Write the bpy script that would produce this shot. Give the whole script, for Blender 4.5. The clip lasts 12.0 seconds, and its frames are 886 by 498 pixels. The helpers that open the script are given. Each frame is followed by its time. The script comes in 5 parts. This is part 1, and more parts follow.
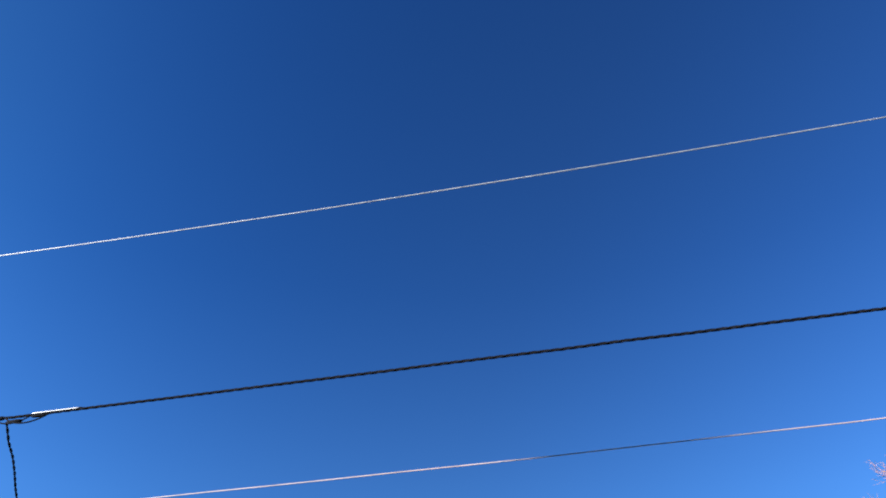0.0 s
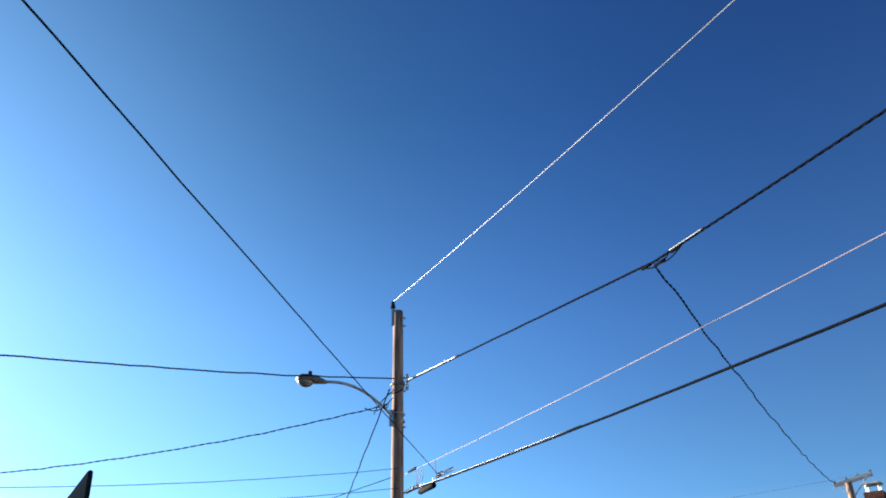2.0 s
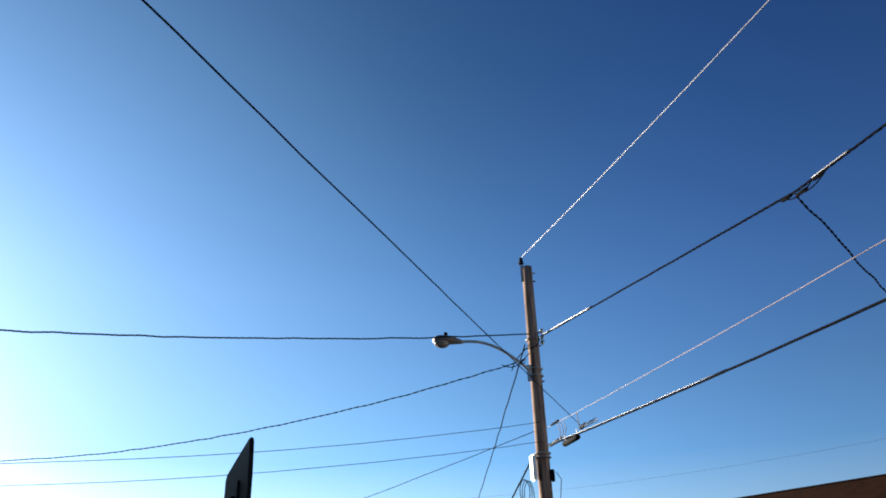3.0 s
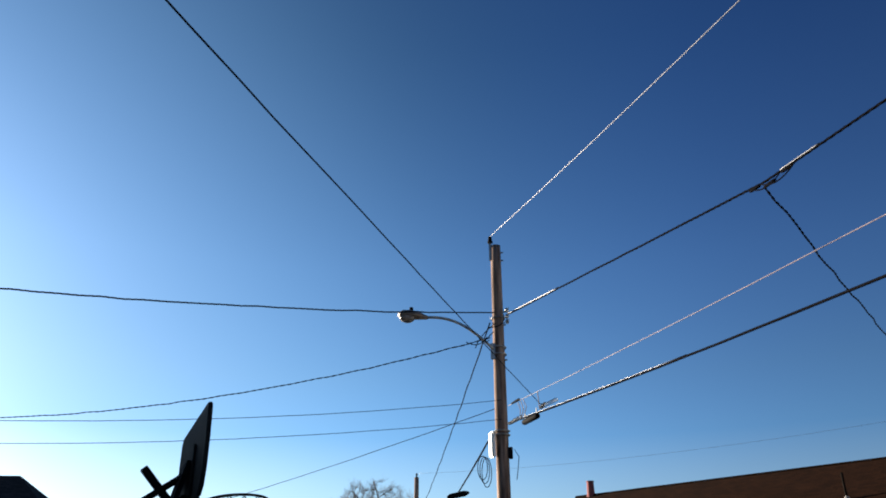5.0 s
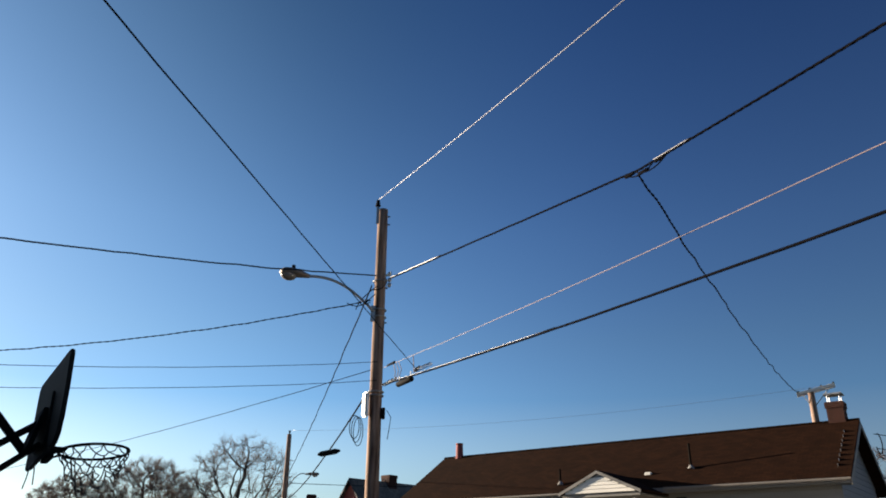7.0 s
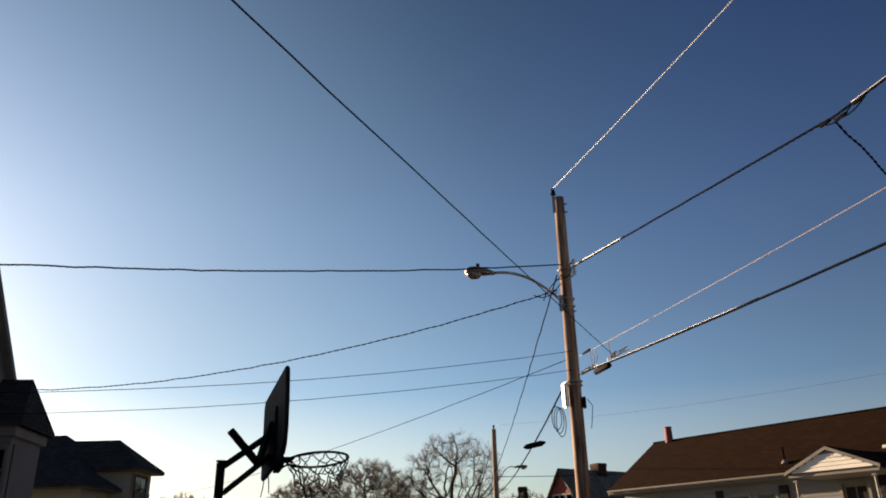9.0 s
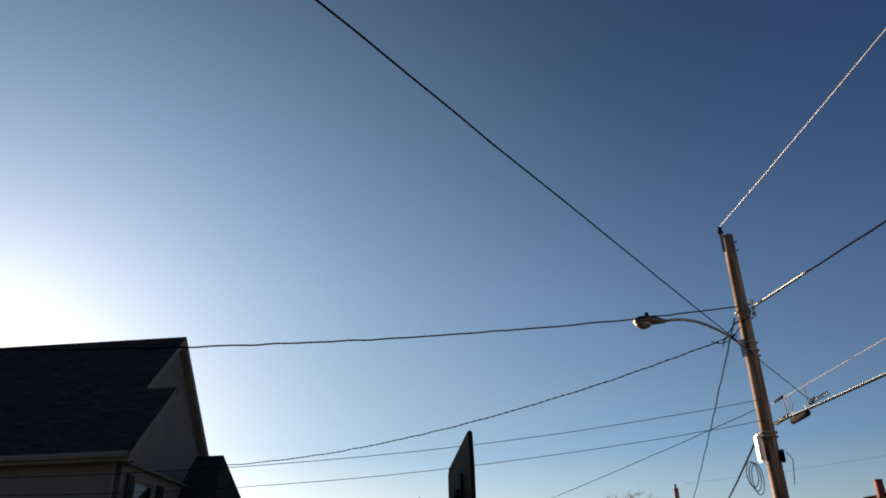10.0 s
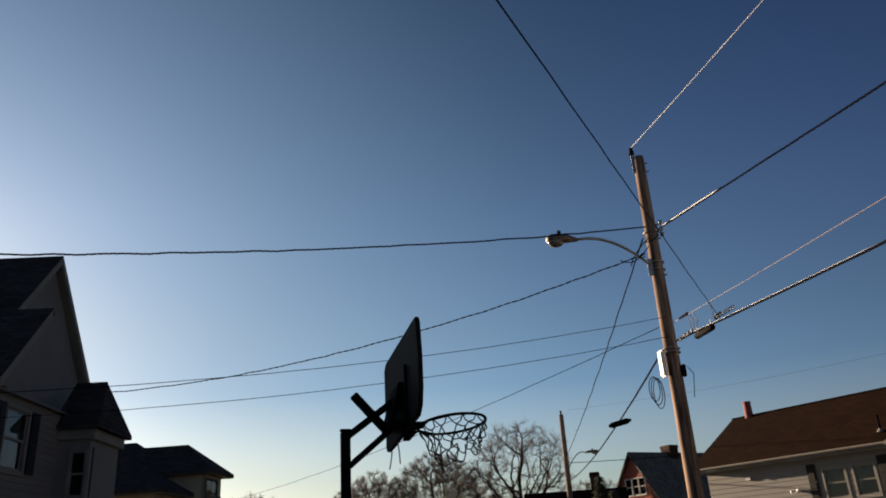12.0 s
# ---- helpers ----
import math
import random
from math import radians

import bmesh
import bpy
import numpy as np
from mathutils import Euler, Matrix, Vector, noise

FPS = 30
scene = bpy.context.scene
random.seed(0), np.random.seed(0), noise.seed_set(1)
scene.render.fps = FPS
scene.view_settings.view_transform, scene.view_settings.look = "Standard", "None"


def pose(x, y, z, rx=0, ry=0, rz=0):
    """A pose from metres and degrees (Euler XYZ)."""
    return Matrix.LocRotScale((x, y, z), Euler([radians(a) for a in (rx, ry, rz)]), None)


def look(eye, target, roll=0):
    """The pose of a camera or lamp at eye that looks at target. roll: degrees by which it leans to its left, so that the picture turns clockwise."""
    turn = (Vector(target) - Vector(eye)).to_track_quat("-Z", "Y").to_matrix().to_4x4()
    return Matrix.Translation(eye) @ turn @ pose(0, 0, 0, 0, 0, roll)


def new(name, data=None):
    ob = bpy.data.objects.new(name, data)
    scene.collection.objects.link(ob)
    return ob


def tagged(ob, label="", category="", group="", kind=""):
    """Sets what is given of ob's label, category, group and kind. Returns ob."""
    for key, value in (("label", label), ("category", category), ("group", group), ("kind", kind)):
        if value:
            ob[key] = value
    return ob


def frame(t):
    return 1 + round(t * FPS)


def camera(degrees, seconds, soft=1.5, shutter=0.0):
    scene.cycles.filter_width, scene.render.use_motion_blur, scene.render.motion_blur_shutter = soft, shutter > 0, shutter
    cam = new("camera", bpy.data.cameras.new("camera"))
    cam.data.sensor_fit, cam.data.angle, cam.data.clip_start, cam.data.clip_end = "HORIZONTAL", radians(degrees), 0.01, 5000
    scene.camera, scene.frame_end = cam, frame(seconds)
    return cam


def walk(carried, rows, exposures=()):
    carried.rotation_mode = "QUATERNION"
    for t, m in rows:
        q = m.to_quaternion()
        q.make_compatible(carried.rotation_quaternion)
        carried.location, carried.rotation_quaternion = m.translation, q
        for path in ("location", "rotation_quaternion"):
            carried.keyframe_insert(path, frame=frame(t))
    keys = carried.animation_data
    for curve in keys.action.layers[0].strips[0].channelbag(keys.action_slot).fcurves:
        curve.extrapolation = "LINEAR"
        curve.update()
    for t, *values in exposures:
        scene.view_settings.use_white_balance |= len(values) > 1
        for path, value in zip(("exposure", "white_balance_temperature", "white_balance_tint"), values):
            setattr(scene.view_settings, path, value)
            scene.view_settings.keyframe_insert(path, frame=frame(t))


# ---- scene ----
cam = camera(60.2, 12.0, soft=1.85)
PATH = [
    (0, (0.093, -0.015, 1.797), (1.264, 0.851, 3.168), -0.23),
    (0.5, (0.106, -0.119, 1.769), (1.228, 0.777, 3.16), -0.68),
    (1, (0.043, -0.245, 1.692), (1.031, 0.868, 3.027), -0.32),
    (1.2, (-0.07, -0.249, 1.678), (0.812, 1.066, 2.9), 0.57),
    (1.5, (-0.065, -0.171, 1.689), (0.509, 1.41, 2.77), 0.10),
    (1.7, (-0.046, -0.113, 1.648), (0.317, 1.566, 2.673), -1.89),
    (2, (-0.044, -0.01, 1.597), (0.075, 1.716, 2.6), -1.67),
    (2.5, (-0.027, -0.007, 1.598), (-0.17, 1.754, 2.536), -1.50),
    (3, (-0.046, 0.032, 1.604), (-0.256, 1.798, 2.519), -1.71),
    (3.2, (-0.047, 0.049, 1.602), (-0.268, 1.802, 2.539), -1.20),
    (4.8, (-0.051, 0.077, 1.59), (-0.23, 1.878, 2.441), -0.77),
    (5, (-0.053, 0.081, 1.585), (-0.186, 1.881, 2.446), -0.13),
    (5.5, (-0.04, 0.062, 1.593), (-0.136, 1.861, 2.461), -0.34),
    (6, (-0.004, 0.026, 1.582), (0.002, 1.854, 2.392), -0.78),
    (6.5, (0.006, -0.009, 1.555), (0.212, 1.804, 2.374), 0.03),
    (6.7, (0.019, -0.046, 1.553), (0.214, 1.774, 2.358), 0.19),
    (8.3, (0.007, -0.006, 1.569), (-0.124, 1.868, 2.254), 0.06),
    (8.5, (0.005, -0.003, 1.575), (-0.167, 1.86, 2.284), 0.16),
    (9, (0.006, -0.006, 1.581), (-0.306, 1.82, 2.337), -1.18),
    (9.3, (-0.037, -0.011, 1.585), (-0.473, 1.767, 2.390), -2.83),
    (9.5, (-0.055, 0.071, 1.602), (-0.605, 1.802, 2.44), -2.62),
    (10, (-0.19, 0.147, 1.634), (-0.862, 1.8, 2.537), -1.01),
    (10.5, (-0.3, 0.161, 1.591), (-1.09, 1.757, 2.5), -0.95),
    (10.7, (-0.356, 0.213, 1.589), (-1.163, 1.789, 2.519), -2.12),
    (11, (-0.366, 0.316, 1.504), (-1.254, 1.784, 2.533), -6.48),
    (11.2, (-0.529, 0.386, 1.556), (-1.544, 1.813, 2.520), -6.73),
    (11.3, (-0.557, 0.407, 1.536), (-1.597, 1.871, 2.417), -7.41),
    (11.5, (-0.669, 0.439, 1.497), (-1.647, 1.983, 2.31), -5.65),
    (11.7, (-0.747, 0.573, 1.490), (-1.559, 2.200, 2.322), -4.56),
    (11.8, (-0.805, 0.648, 1.475), (-1.469, 2.350, 2.288), -4.44),
    (11.9, (-0.836, 0.720, 1.465), (-1.395, 2.474, 2.246), -3.52),
    (12, (-0.883, 0.746, 1.467), (-1.306, 2.552, 2.215), -3.53),
]
EXPOSURES = [(0.0, 2.84, 5750, 4), (1.0, 3.11, 5800, 3), (1.5, 3.17, 5800, 1), (1.7, 2.76, 5900, 1), (2.0, 2.5, 6500, 4), (3.0, 2.03, 6850, 7), (6.5, 1.8, 7200, 8), (8.5, 1.87, 9400, 16), (9.0, 1.68, 10000, 17), (9.5, 1.61, 9700, 16), (10.5, 1.36, 9500, 15), (11.5, 1.26, 9300, 15), (12.0, 1.23, 9300, 15)]
walk(cam, [(t, look(eye, target, roll)) for t, eye, target, roll in PATH], EXPOSURES)

# ---- light ----
SUN_AZ, SUN_EL = 56.5, 9.0          # degrees to the left of +y, and above the horizon
sun_way = Vector((-math.sin(radians(SUN_AZ)) * math.cos(radians(SUN_EL)), math.cos(radians(SUN_AZ)) * math.cos(radians(SUN_EL)), math.sin(radians(SUN_EL))))
world = bpy.data.worlds.new("sky")
scene.world = world
world.use_nodes = True
wn = world.node_tree.nodes
sky = wn.new("ShaderNodeTexSky")
sky.sky_type = "NISHITA"
sky.sun_disc = False
sky.sun_elevation, sky.sun_rotation = radians(SUN_EL), radians(-SUN_AZ)
sky.air_density, sky.dust_density, sky.ozone_density = 1.0, 0.4, 3.0
deep = wn.new("ShaderNodeGamma")              # a clear, dry winter sky: deeper away from the sun
deep.inputs[1].default_value = 1.62
world.node_tree.links.new(sky.outputs[0], deep.inputs[0])
# haze greys the sky towards the horizon
way_up, split = wn.new("ShaderNodeTexCoord"), wn.new("ShaderNodeSeparateXYZ")
clear = wn.new("ShaderNodeMapRange")
clear.inputs[1].default_value, clear.inputs[2].default_value = 0.0, 0.2
clear.inputs[3].default_value, clear.inputs[4].default_value = 0.25, 0.95
dim = wn.new("ShaderNodeMapRange")
dim.inputs[1].default_value, dim.inputs[2].default_value = 0.0, 0.4
dim.inputs[3].default_value, dim.inputs[4].default_value = 0.7, 1.0
haze = wn.new("ShaderNodeHueSaturation")
world.node_tree.links.new(way_up.outputs["Generated"], split.inputs[0])
world.node_tree.links.new(split.outputs["Z"], clear.inputs[0])
world.node_tree.links.new(clear.outputs[0], haze.inputs["Saturation"])
world.node_tree.links.new(split.outputs["Z"], dim.inputs[0])
world.node_tree.links.new(dim.outputs[0], haze.inputs["Value"])
world.node_tree.links.new(deep.outputs[0], haze.inputs["Color"])
# the sun's wide aureole in thin haze: pale and bright round the sun, deep blue far from it, least marked near the horizon
wl = world.node_tree.links
towards = wn.new("ShaderNodeVectorMath")
towards.operation = "DOT_PRODUCT"
towards.inputs[1].default_value = sun_way
wl.new(way_up.outputs["Generated"], towards.inputs[0])
angle, turnpart = wn.new("ShaderNodeMath"), wn.new("ShaderNodeMath")
angle.operation, turnpart.operation = "ARCCOSINE", "DIVIDE"
turnpart.inputs[1].default_value = math.pi
wl.new(towards.outputs["Value"], angle.inputs[0])
wl.new(angle.outputs[0], turnpart.inputs[0])


def aureole(stops):
    """A ramp over the angle from the sun, in degrees."""
    node = wn.new("ShaderNodeValToRGB")
    node.color_ramp.interpolation = "CARDINAL"
    points = node.color_ramp.elements
    for k, (degrees, colour) in enumerate(stops):
        point = points[k] if k < 2 else points.new(degrees / 180)
        point.position, point.color = degrees / 180, (*(c / 2.1 for c in colour), 1)
    wl.new(turnpart.outputs[0], node.inputs[0])
    return node


low_sky = aureole([(0, (0.75, 0.72, 0.76)), (180, (0.74, 0.76, 0.8)), (15, (0.98, 0.95, 1.0)), (30, (1.12, 1.05, 1.03)), (50, (1.1, 1.13, 1.16)), (72, (0.98, 1.03, 1.11)), (105, (0.79, 0.8, 0.84))])
high_sky = aureole([(0, (1.95, 1.94, 1.85)), (180, (0.42, 0.53, 0.68)), (15, (1.95, 1.94, 1.8)), (30, (1.62, 1.6, 1.38)), (50, (0.86, 1.0, 0.95)), (72, (0.54, 0.78, 1.0)), (105, (0.48, 0.61, 0.77))])
height = wn.new("ShaderNodeMapRange")
height.inputs[1].default_value, height.inputs[2].default_value = 0.208, 0.643
wl.new(split.outputs["Z"], height.inputs[0])
blend, glow = wn.new("ShaderNodeMix"), wn.new("ShaderNodeMix")
blend.data_type = glow.data_type = "RGBA"
glow.blend_type = "MULTIPLY"
glow.inputs[0].default_value = 1
wl.new(height.outputs[0], blend.inputs[0])
wl.new(low_sky.outputs[0], blend.inputs[6])
wl.new(high_sky.outputs[0], blend.inputs[7])
pale = wn.new("ShaderNodeMix")                 # the haze itself is a cold white
pale.data_type, pale.blend_type = "RGBA", "MULTIPLY"
pale.inputs[7].default_value = (0.78, 0.97, 1.27, 1)
thin_air = wn.new("ShaderNodeMapRange")
thin_air.inputs[1].default_value, thin_air.inputs[2].default_value = 0.0, 0.27
thin_air.inputs[3].default_value, thin_air.inputs[4].default_value = 1.0, 0.0
wl.new(split.outputs["Z"], thin_air.inputs[0])
wl.new(thin_air.outputs[0], pale.inputs[0])
wl.new(haze.outputs[0], pale.inputs[6])
wl.new(pale.outputs[2], glow.inputs[6])
wl.new(blend.outputs[2], glow.inputs[7])
wl.new(glow.outputs[2], wn["Background"].inputs[0])
wn["Background"].inputs[1].default_value = 0.0546
lamp_data = bpy.data.lights.new("sun", "SUN")
lamp_data.energy, lamp_data.angle, lamp_data.color = 5.0, radians(0.53), (1.0, 0.89, 0.77)
sun = new("sun", lamp_data)
sun.matrix_world = look(sun_way * 50, (0, 0, 0))


# ---- materials ----
def material(name, base, rough=0.7, metal=0.0, spots=0.25, grain=0.12, size=3.0, fine=60.0, bump=0.2, stretch=(1, 1, 1), each=0.0, second=None, gloss=0.5):
    """A surface with stains at one scale, grain at a finer one, and fine relief."""
    m = bpy.data.materials.new(name)
    m.use_nodes = True
    n, l = m.node_tree.nodes, m.node_tree.links
    bsdf = n["Principled BSDF"]
    bsdf.inputs["Metallic"].default_value = metal
    bsdf.inputs["Specular IOR Level"].default_value = gloss
    where = n.new("ShaderNodeTexCoord")
    map_ = n.new("ShaderNodeMapping")
    map_.inputs["Scale"].default_value = stretch
    l.new(where.outputs["Object"], map_.inputs[0])
    big, small = n.new("ShaderNodeTexNoise"), n.new("ShaderNodeTexNoise")
    big.inputs["Scale"].default_value, small.inputs["Scale"].default_value = size, fine
    big.inputs["Detail"].default_value, small.inputs["Detail"].default_value = 5, 3
    for node in (big, small):
        l.new(map_.outputs[0], node.inputs["Vector"])
    dark = [c * (1 - spots) for c in base]
    light = list(second) if second else [min(1, c * (1 + spots)) for c in base]
    mix = n.new("ShaderNodeMix")
    mix.data_type = "RGBA"
    mix.inputs[6].default_value, mix.inputs[7].default_value = (*dark, 1), (*light, 1)
    ramp = n.new("ShaderNodeMapRange")
    ramp.inputs[1].default_value, ramp.inputs[2].default_value = 0.3, 0.7
    l.new(big.outputs["Fac"], ramp.inputs[0])
    l.new(ramp.outputs[0], mix.inputs[0])
    hsv = n.new("ShaderNodeHueSaturation")
    add = n.new("ShaderNodeMath")
    add.operation = "MULTIPLY_ADD"
    add.inputs[1].default_value, add.inputs[2].default_value = 2 * grain, 1 - grain
    l.new(small.outputs["Fac"], add.inputs[0])
    value = add.outputs[0]
    if each:
        info = n.new("ShaderNodeObjectInfo")
        more = n.new("ShaderNodeMath")
        more.operation = "MULTIPLY_ADD"
        more.inputs[1].default_value, more.inputs[2].default_value = 2 * each, 1 - each
        l.new(info.outputs["Random"], more.inputs[0])
        times = n.new("ShaderNodeMath")
        times.operation = "MULTIPLY"
        l.new(value, times.inputs[0])
        l.new(more.outputs[0], times.inputs[1])
        value = times.outputs[0]
    l.new(value, hsv.inputs["Value"])
    l.new(mix.outputs[2], hsv.inputs["Color"])
    l.new(hsv.outputs[0], bsdf.inputs["Base Color"])
    r = n.new("ShaderNodeMapRange")
    r.inputs[3].default_value, r.inputs[4].default_value = max(0.02, rough - 0.1), min(1, rough + 0.1)
    l.new(big.outputs["Fac"], r.inputs[0])
    l.new(r.outputs[0], bsdf.inputs["Roughness"])
    if bump:
        b = n.new("ShaderNodeBump")
        b.inputs["Strength"].default_value, b.inputs["Distance"].default_value = bump, 0.25 / (fine * max(stretch))
        l.new(small.outputs["Fac"], b.inputs["Height"])
        l.new(b.outputs[0], bsdf.inputs["Normal"])
    return m


def shingle_material(name, base, course=0.14, tab=0.3):
    """Asphalt shingles: courses and staggered tabs by brick pattern, with speckled granules."""
    m = material(name, base, 0.95, spots=0.14, grain=0.3, size=1.2, fine=90, bump=0.4, gloss=0.03)
    n, l = m.node_tree.nodes, m.node_tree.links
    uv = n.new("ShaderNodeUVMap")
    brick = n.new("ShaderNodeTexBrick")
    brick.inputs["Color1"].default_value, brick.inputs["Color2"].default_value = (0.7, 0.7, 0.7, 1), (1.15, 1.1, 1.05, 1)
    brick.inputs["Mortar"].default_value = (0.35, 0.35, 0.35, 1)
    brick.inputs["Scale"].default_value = 1
    brick.inputs["Mortar Size"].default_value = 0.008
    brick.inputs["Brick Width"].default_value, brick.inputs["Row Height"].default_value = tab, course
    l.new(uv.outputs[0], brick.inputs["Vector"])
    mul = n.new("ShaderNodeMix")
    mul.data_type, mul.blend_type = "RGBA", "MULTIPLY"
    mul.inputs[0].default_value = 1
    old = n["Hue/Saturation/Value"].outputs[0]
    l.new(old, mul.inputs[6])
    l.new(brick.outputs[0], mul.inputs[7])
    l.new(mul.outputs[2], n["Principled BSDF"].inputs["Base Color"])
    return m


def glass_material():
    m = bpy.data.materials.new("window_glass")
    m.use_nodes = True
    b = m.node_tree.nodes["Principled BSDF"]
    b.inputs["Base Color"].default_value = (0.32, 0.35, 0.35, 1)
    b.inputs["Roughness"].default_value = 0.02
    b.inputs["Transmission Weight"].default_value = 1.0
    b.inputs["IOR"].default_value = 1.4
    return m


M = dict(
    pole=material("weathered_pole_wood", (0.07, 0.036, 0.025), 0.9, spots=0.3, grain=0.35, size=2, fine=45, bump=0.15, stretch=(6, 6, 0.5), second=(0.36, 0.25, 0.195), gloss=0.1),
    metal=material("galvanised_steel", (0.36, 0.36, 0.36), 0.45, 0.8, size=6),
    alu=material("bare_aluminium_wire", (0.18, 0.18, 0.19), 0.5, 0.45, size=8, bump=0),
    copper=material("weathered_jacket_wire", (0.2, 0.15, 0.145), 0.6, 0.0, size=5, bump=0, gloss=0.3),
    rubber=material("black_cable_jacket", (0.0045, 0.0045, 0.006), 0.85, size=5, bump=0, gloss=0.01),
    black=material("black_painted_steel", (0.009, 0.009, 0.01), 0.75, 0.0, size=8, bump=0.1, gloss=0.02),
    backboard=material("dark_moulded_plastic", (0.011, 0.011, 0.012), 0.65, size=5, spots=0.4, gloss=0.12),
    net=material("grey_nylon_cord", (0.035, 0.035, 0.037), 0.9),
    plastic=material("white_plastic_cover", (0.8, 0.8, 0.78), 0.5, spots=0.08, size=4),
    lampgrey=material("grey_cast_luminaire", (0.15, 0.12, 0.1), 0.6, 0.2, size=6),
    lens=material("clear_lamp_lens", (0.2, 0.17, 0.15), 0.25, size=5, bump=0.0),
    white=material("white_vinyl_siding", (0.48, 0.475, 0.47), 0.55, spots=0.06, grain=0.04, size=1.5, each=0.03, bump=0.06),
    # white siding with the ranch front's shade put into its colour
    shadedwhite=material("shade_darkened_white_siding", (0.17, 0.167, 0.17), 0.7, spots=0.08, grain=0.05, size=1.5, each=0.04, bump=0.06),
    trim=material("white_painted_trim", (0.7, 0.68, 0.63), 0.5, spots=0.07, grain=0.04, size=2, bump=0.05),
    dulltrim=material("dull_white_trim", (0.19, 0.182, 0.172), 0.6, spots=0.12, grain=0.06, size=2, bump=0.05, gloss=0.3),
    cream=material("cream_vinyl_siding", (0.31, 0.275, 0.2), 0.6, spots=0.08, grain=0.05, size=1.5, each=0.04, bump=0.08),
    greysiding=material("grey_siding", (0.13, 0.118, 0.118), 0.8, spots=0.12, grain=0.06, size=1.4, each=0.05, bump=0.1),
    greytrim=material("grey_weathered_and_shade_trim", (0.15, 0.135, 0.125), 0.7, spots=0.15, size=2),
    stucco=material("beige_stucco", (0.27, 0.235, 0.185), 0.9, spots=0.12, grain=0.12, size=1.5, fine=40, bump=0.4),
    roofbrown=shingle_material("brown_shingles", (0.02, 0.0085, 0.0045)),
    roofdark=shingle_material("charcoal_shingles", (0.04, 0.04, 0.043)),
    roofgrey=shingle_material("grey_brown_shingles", (0.024, 0.019, 0.016)),
    roofash=shingle_material("ash_grey_shingles", (0.15, 0.135, 0.12)),
    brick=material("red_brick", (0.042, 0.0085, 0.003), 0.9, spots=0.25, grain=0.2, size=5, fine=50, bump=0.5, each=0.22),
    mortar=material("mortar", (0.025, 0.012, 0.008), 0.95, spots=0.15, grain=0.2, fine=60, bump=0.4),
    redwall=material("red_shingle_wall", (0.4, 0.09, 0.06), 0.85, spots=0.2, grain=0.2, size=2, fine=20, bump=0.4),
    shutter=material("black_shutter_paint", (0.012, 0.012, 0.013), 0.6, size=4, gloss=0.15),
    shuttergrey=material("grey_shutter_paint", (0.055, 0.056, 0.06), 0.6, size=4, gloss=0.2),
    curtain=material("pale_curtain", (0.42, 0.4, 0.36), 0.9, size=4, stretch=(8, 8, 0.4)),
    room=material("dim_room", (0.025, 0.022, 0.02), 0.9),
    glass=glass_material(),
    bark=material("bare_bark", (0.04, 0.03, 0.026), 0.9, spots=0.3, grain=0.3, size=2, fine=20, bump=0.4),
    twig=material("thin_twigs", (0.092, 0.06, 0.052), 0.9, spots=0.3, size=1),
    redtwig=material("reddish_twigs", (0.15, 0.075, 0.042), 0.9, spots=0.3, size=1),
    leaf=material("dry_brown_leaves", (0.085, 0.058, 0.026), 0.8, spots=0.4, size=3),
    needle=material("dark_spruce_needles", (0.03, 0.045, 0.028), 0.9, spots=0.4, size=3),
    grass=material("winter_grass", (0.1, 0.095, 0.045), 0.95, spots=0.4, grain=0.3, size=0.4, fine=15, bump=0.5),
    asphalt=material("worn_asphalt", (0.055, 0.055, 0.055), 0.9, spots=0.25, grain=0.3, size=0.7, fine=60, bump=0.4),
    concrete=material("grey_concrete", (0.36, 0.34, 0.31), 0.9, spots=0.15, grain=0.15, size=1, fine=40, bump=0.3),
    rust=material("red_clay_flue", (0.2, 0.045, 0.045), 0.85, spots=0.25, size=6),
    heart=material("dark_red_wreath", (0.05, 0.006, 0.006), 0.8, size=8),
    crossarm=material("pale_crossarm_wood", (0.7, 0.66, 0.6), 0.8, spots=0.15, size=4),
)


# ---- shaping ----
def link(name, bm, mat, parent=None, label="", smooth=False):
    mesh = bpy.data.meshes.new(name)
    bmesh.ops.recalc_face_normals(bm, faces=bm.faces)
    if smooth:
        for f in bm.faces:
            f.smooth = True
    bm.to_mesh(mesh)
    bm.free()
    mesh.materials.append(mat)
    ob = new(name, mesh)
    ob.parent = parent
    if label:
        ob["label"] = label
    return ob


def part(name, bm, mat, parent, label="", smooth=False):
    return link(name, bm, mat, parent, label, smooth)


def thing(name, m, label, category, group="", kind=""):
    ob = new(name)
    ob.empty_display_size = 0.2
    ob.matrix_world = m
    return tagged(ob, label, category, group, kind)


def block(bm, x0, x1, y0, y1, z0, z1, bevel=0.0, m=None):
    vs = bmesh.ops.create_cube(bm, size=1)["verts"]
    t = Matrix.LocRotScale(((x0 + x1) / 2, (y0 + y1) / 2, (z0 + z1) / 2), None, (x1 - x0, y1 - y0, z1 - z0))
    bmesh.ops.transform(bm, matrix=(m @ t) if m else t, verts=vs)
    if bevel:
        edges = list({e for v in vs for e in v.link_edges})
        bmesh.ops.bevel(bm, geom=edges, offset=bevel, segments=2, affect="EDGES")
    return bm


def box_bm(*a, **k):
    return block(bmesh.new(), *a, **k)


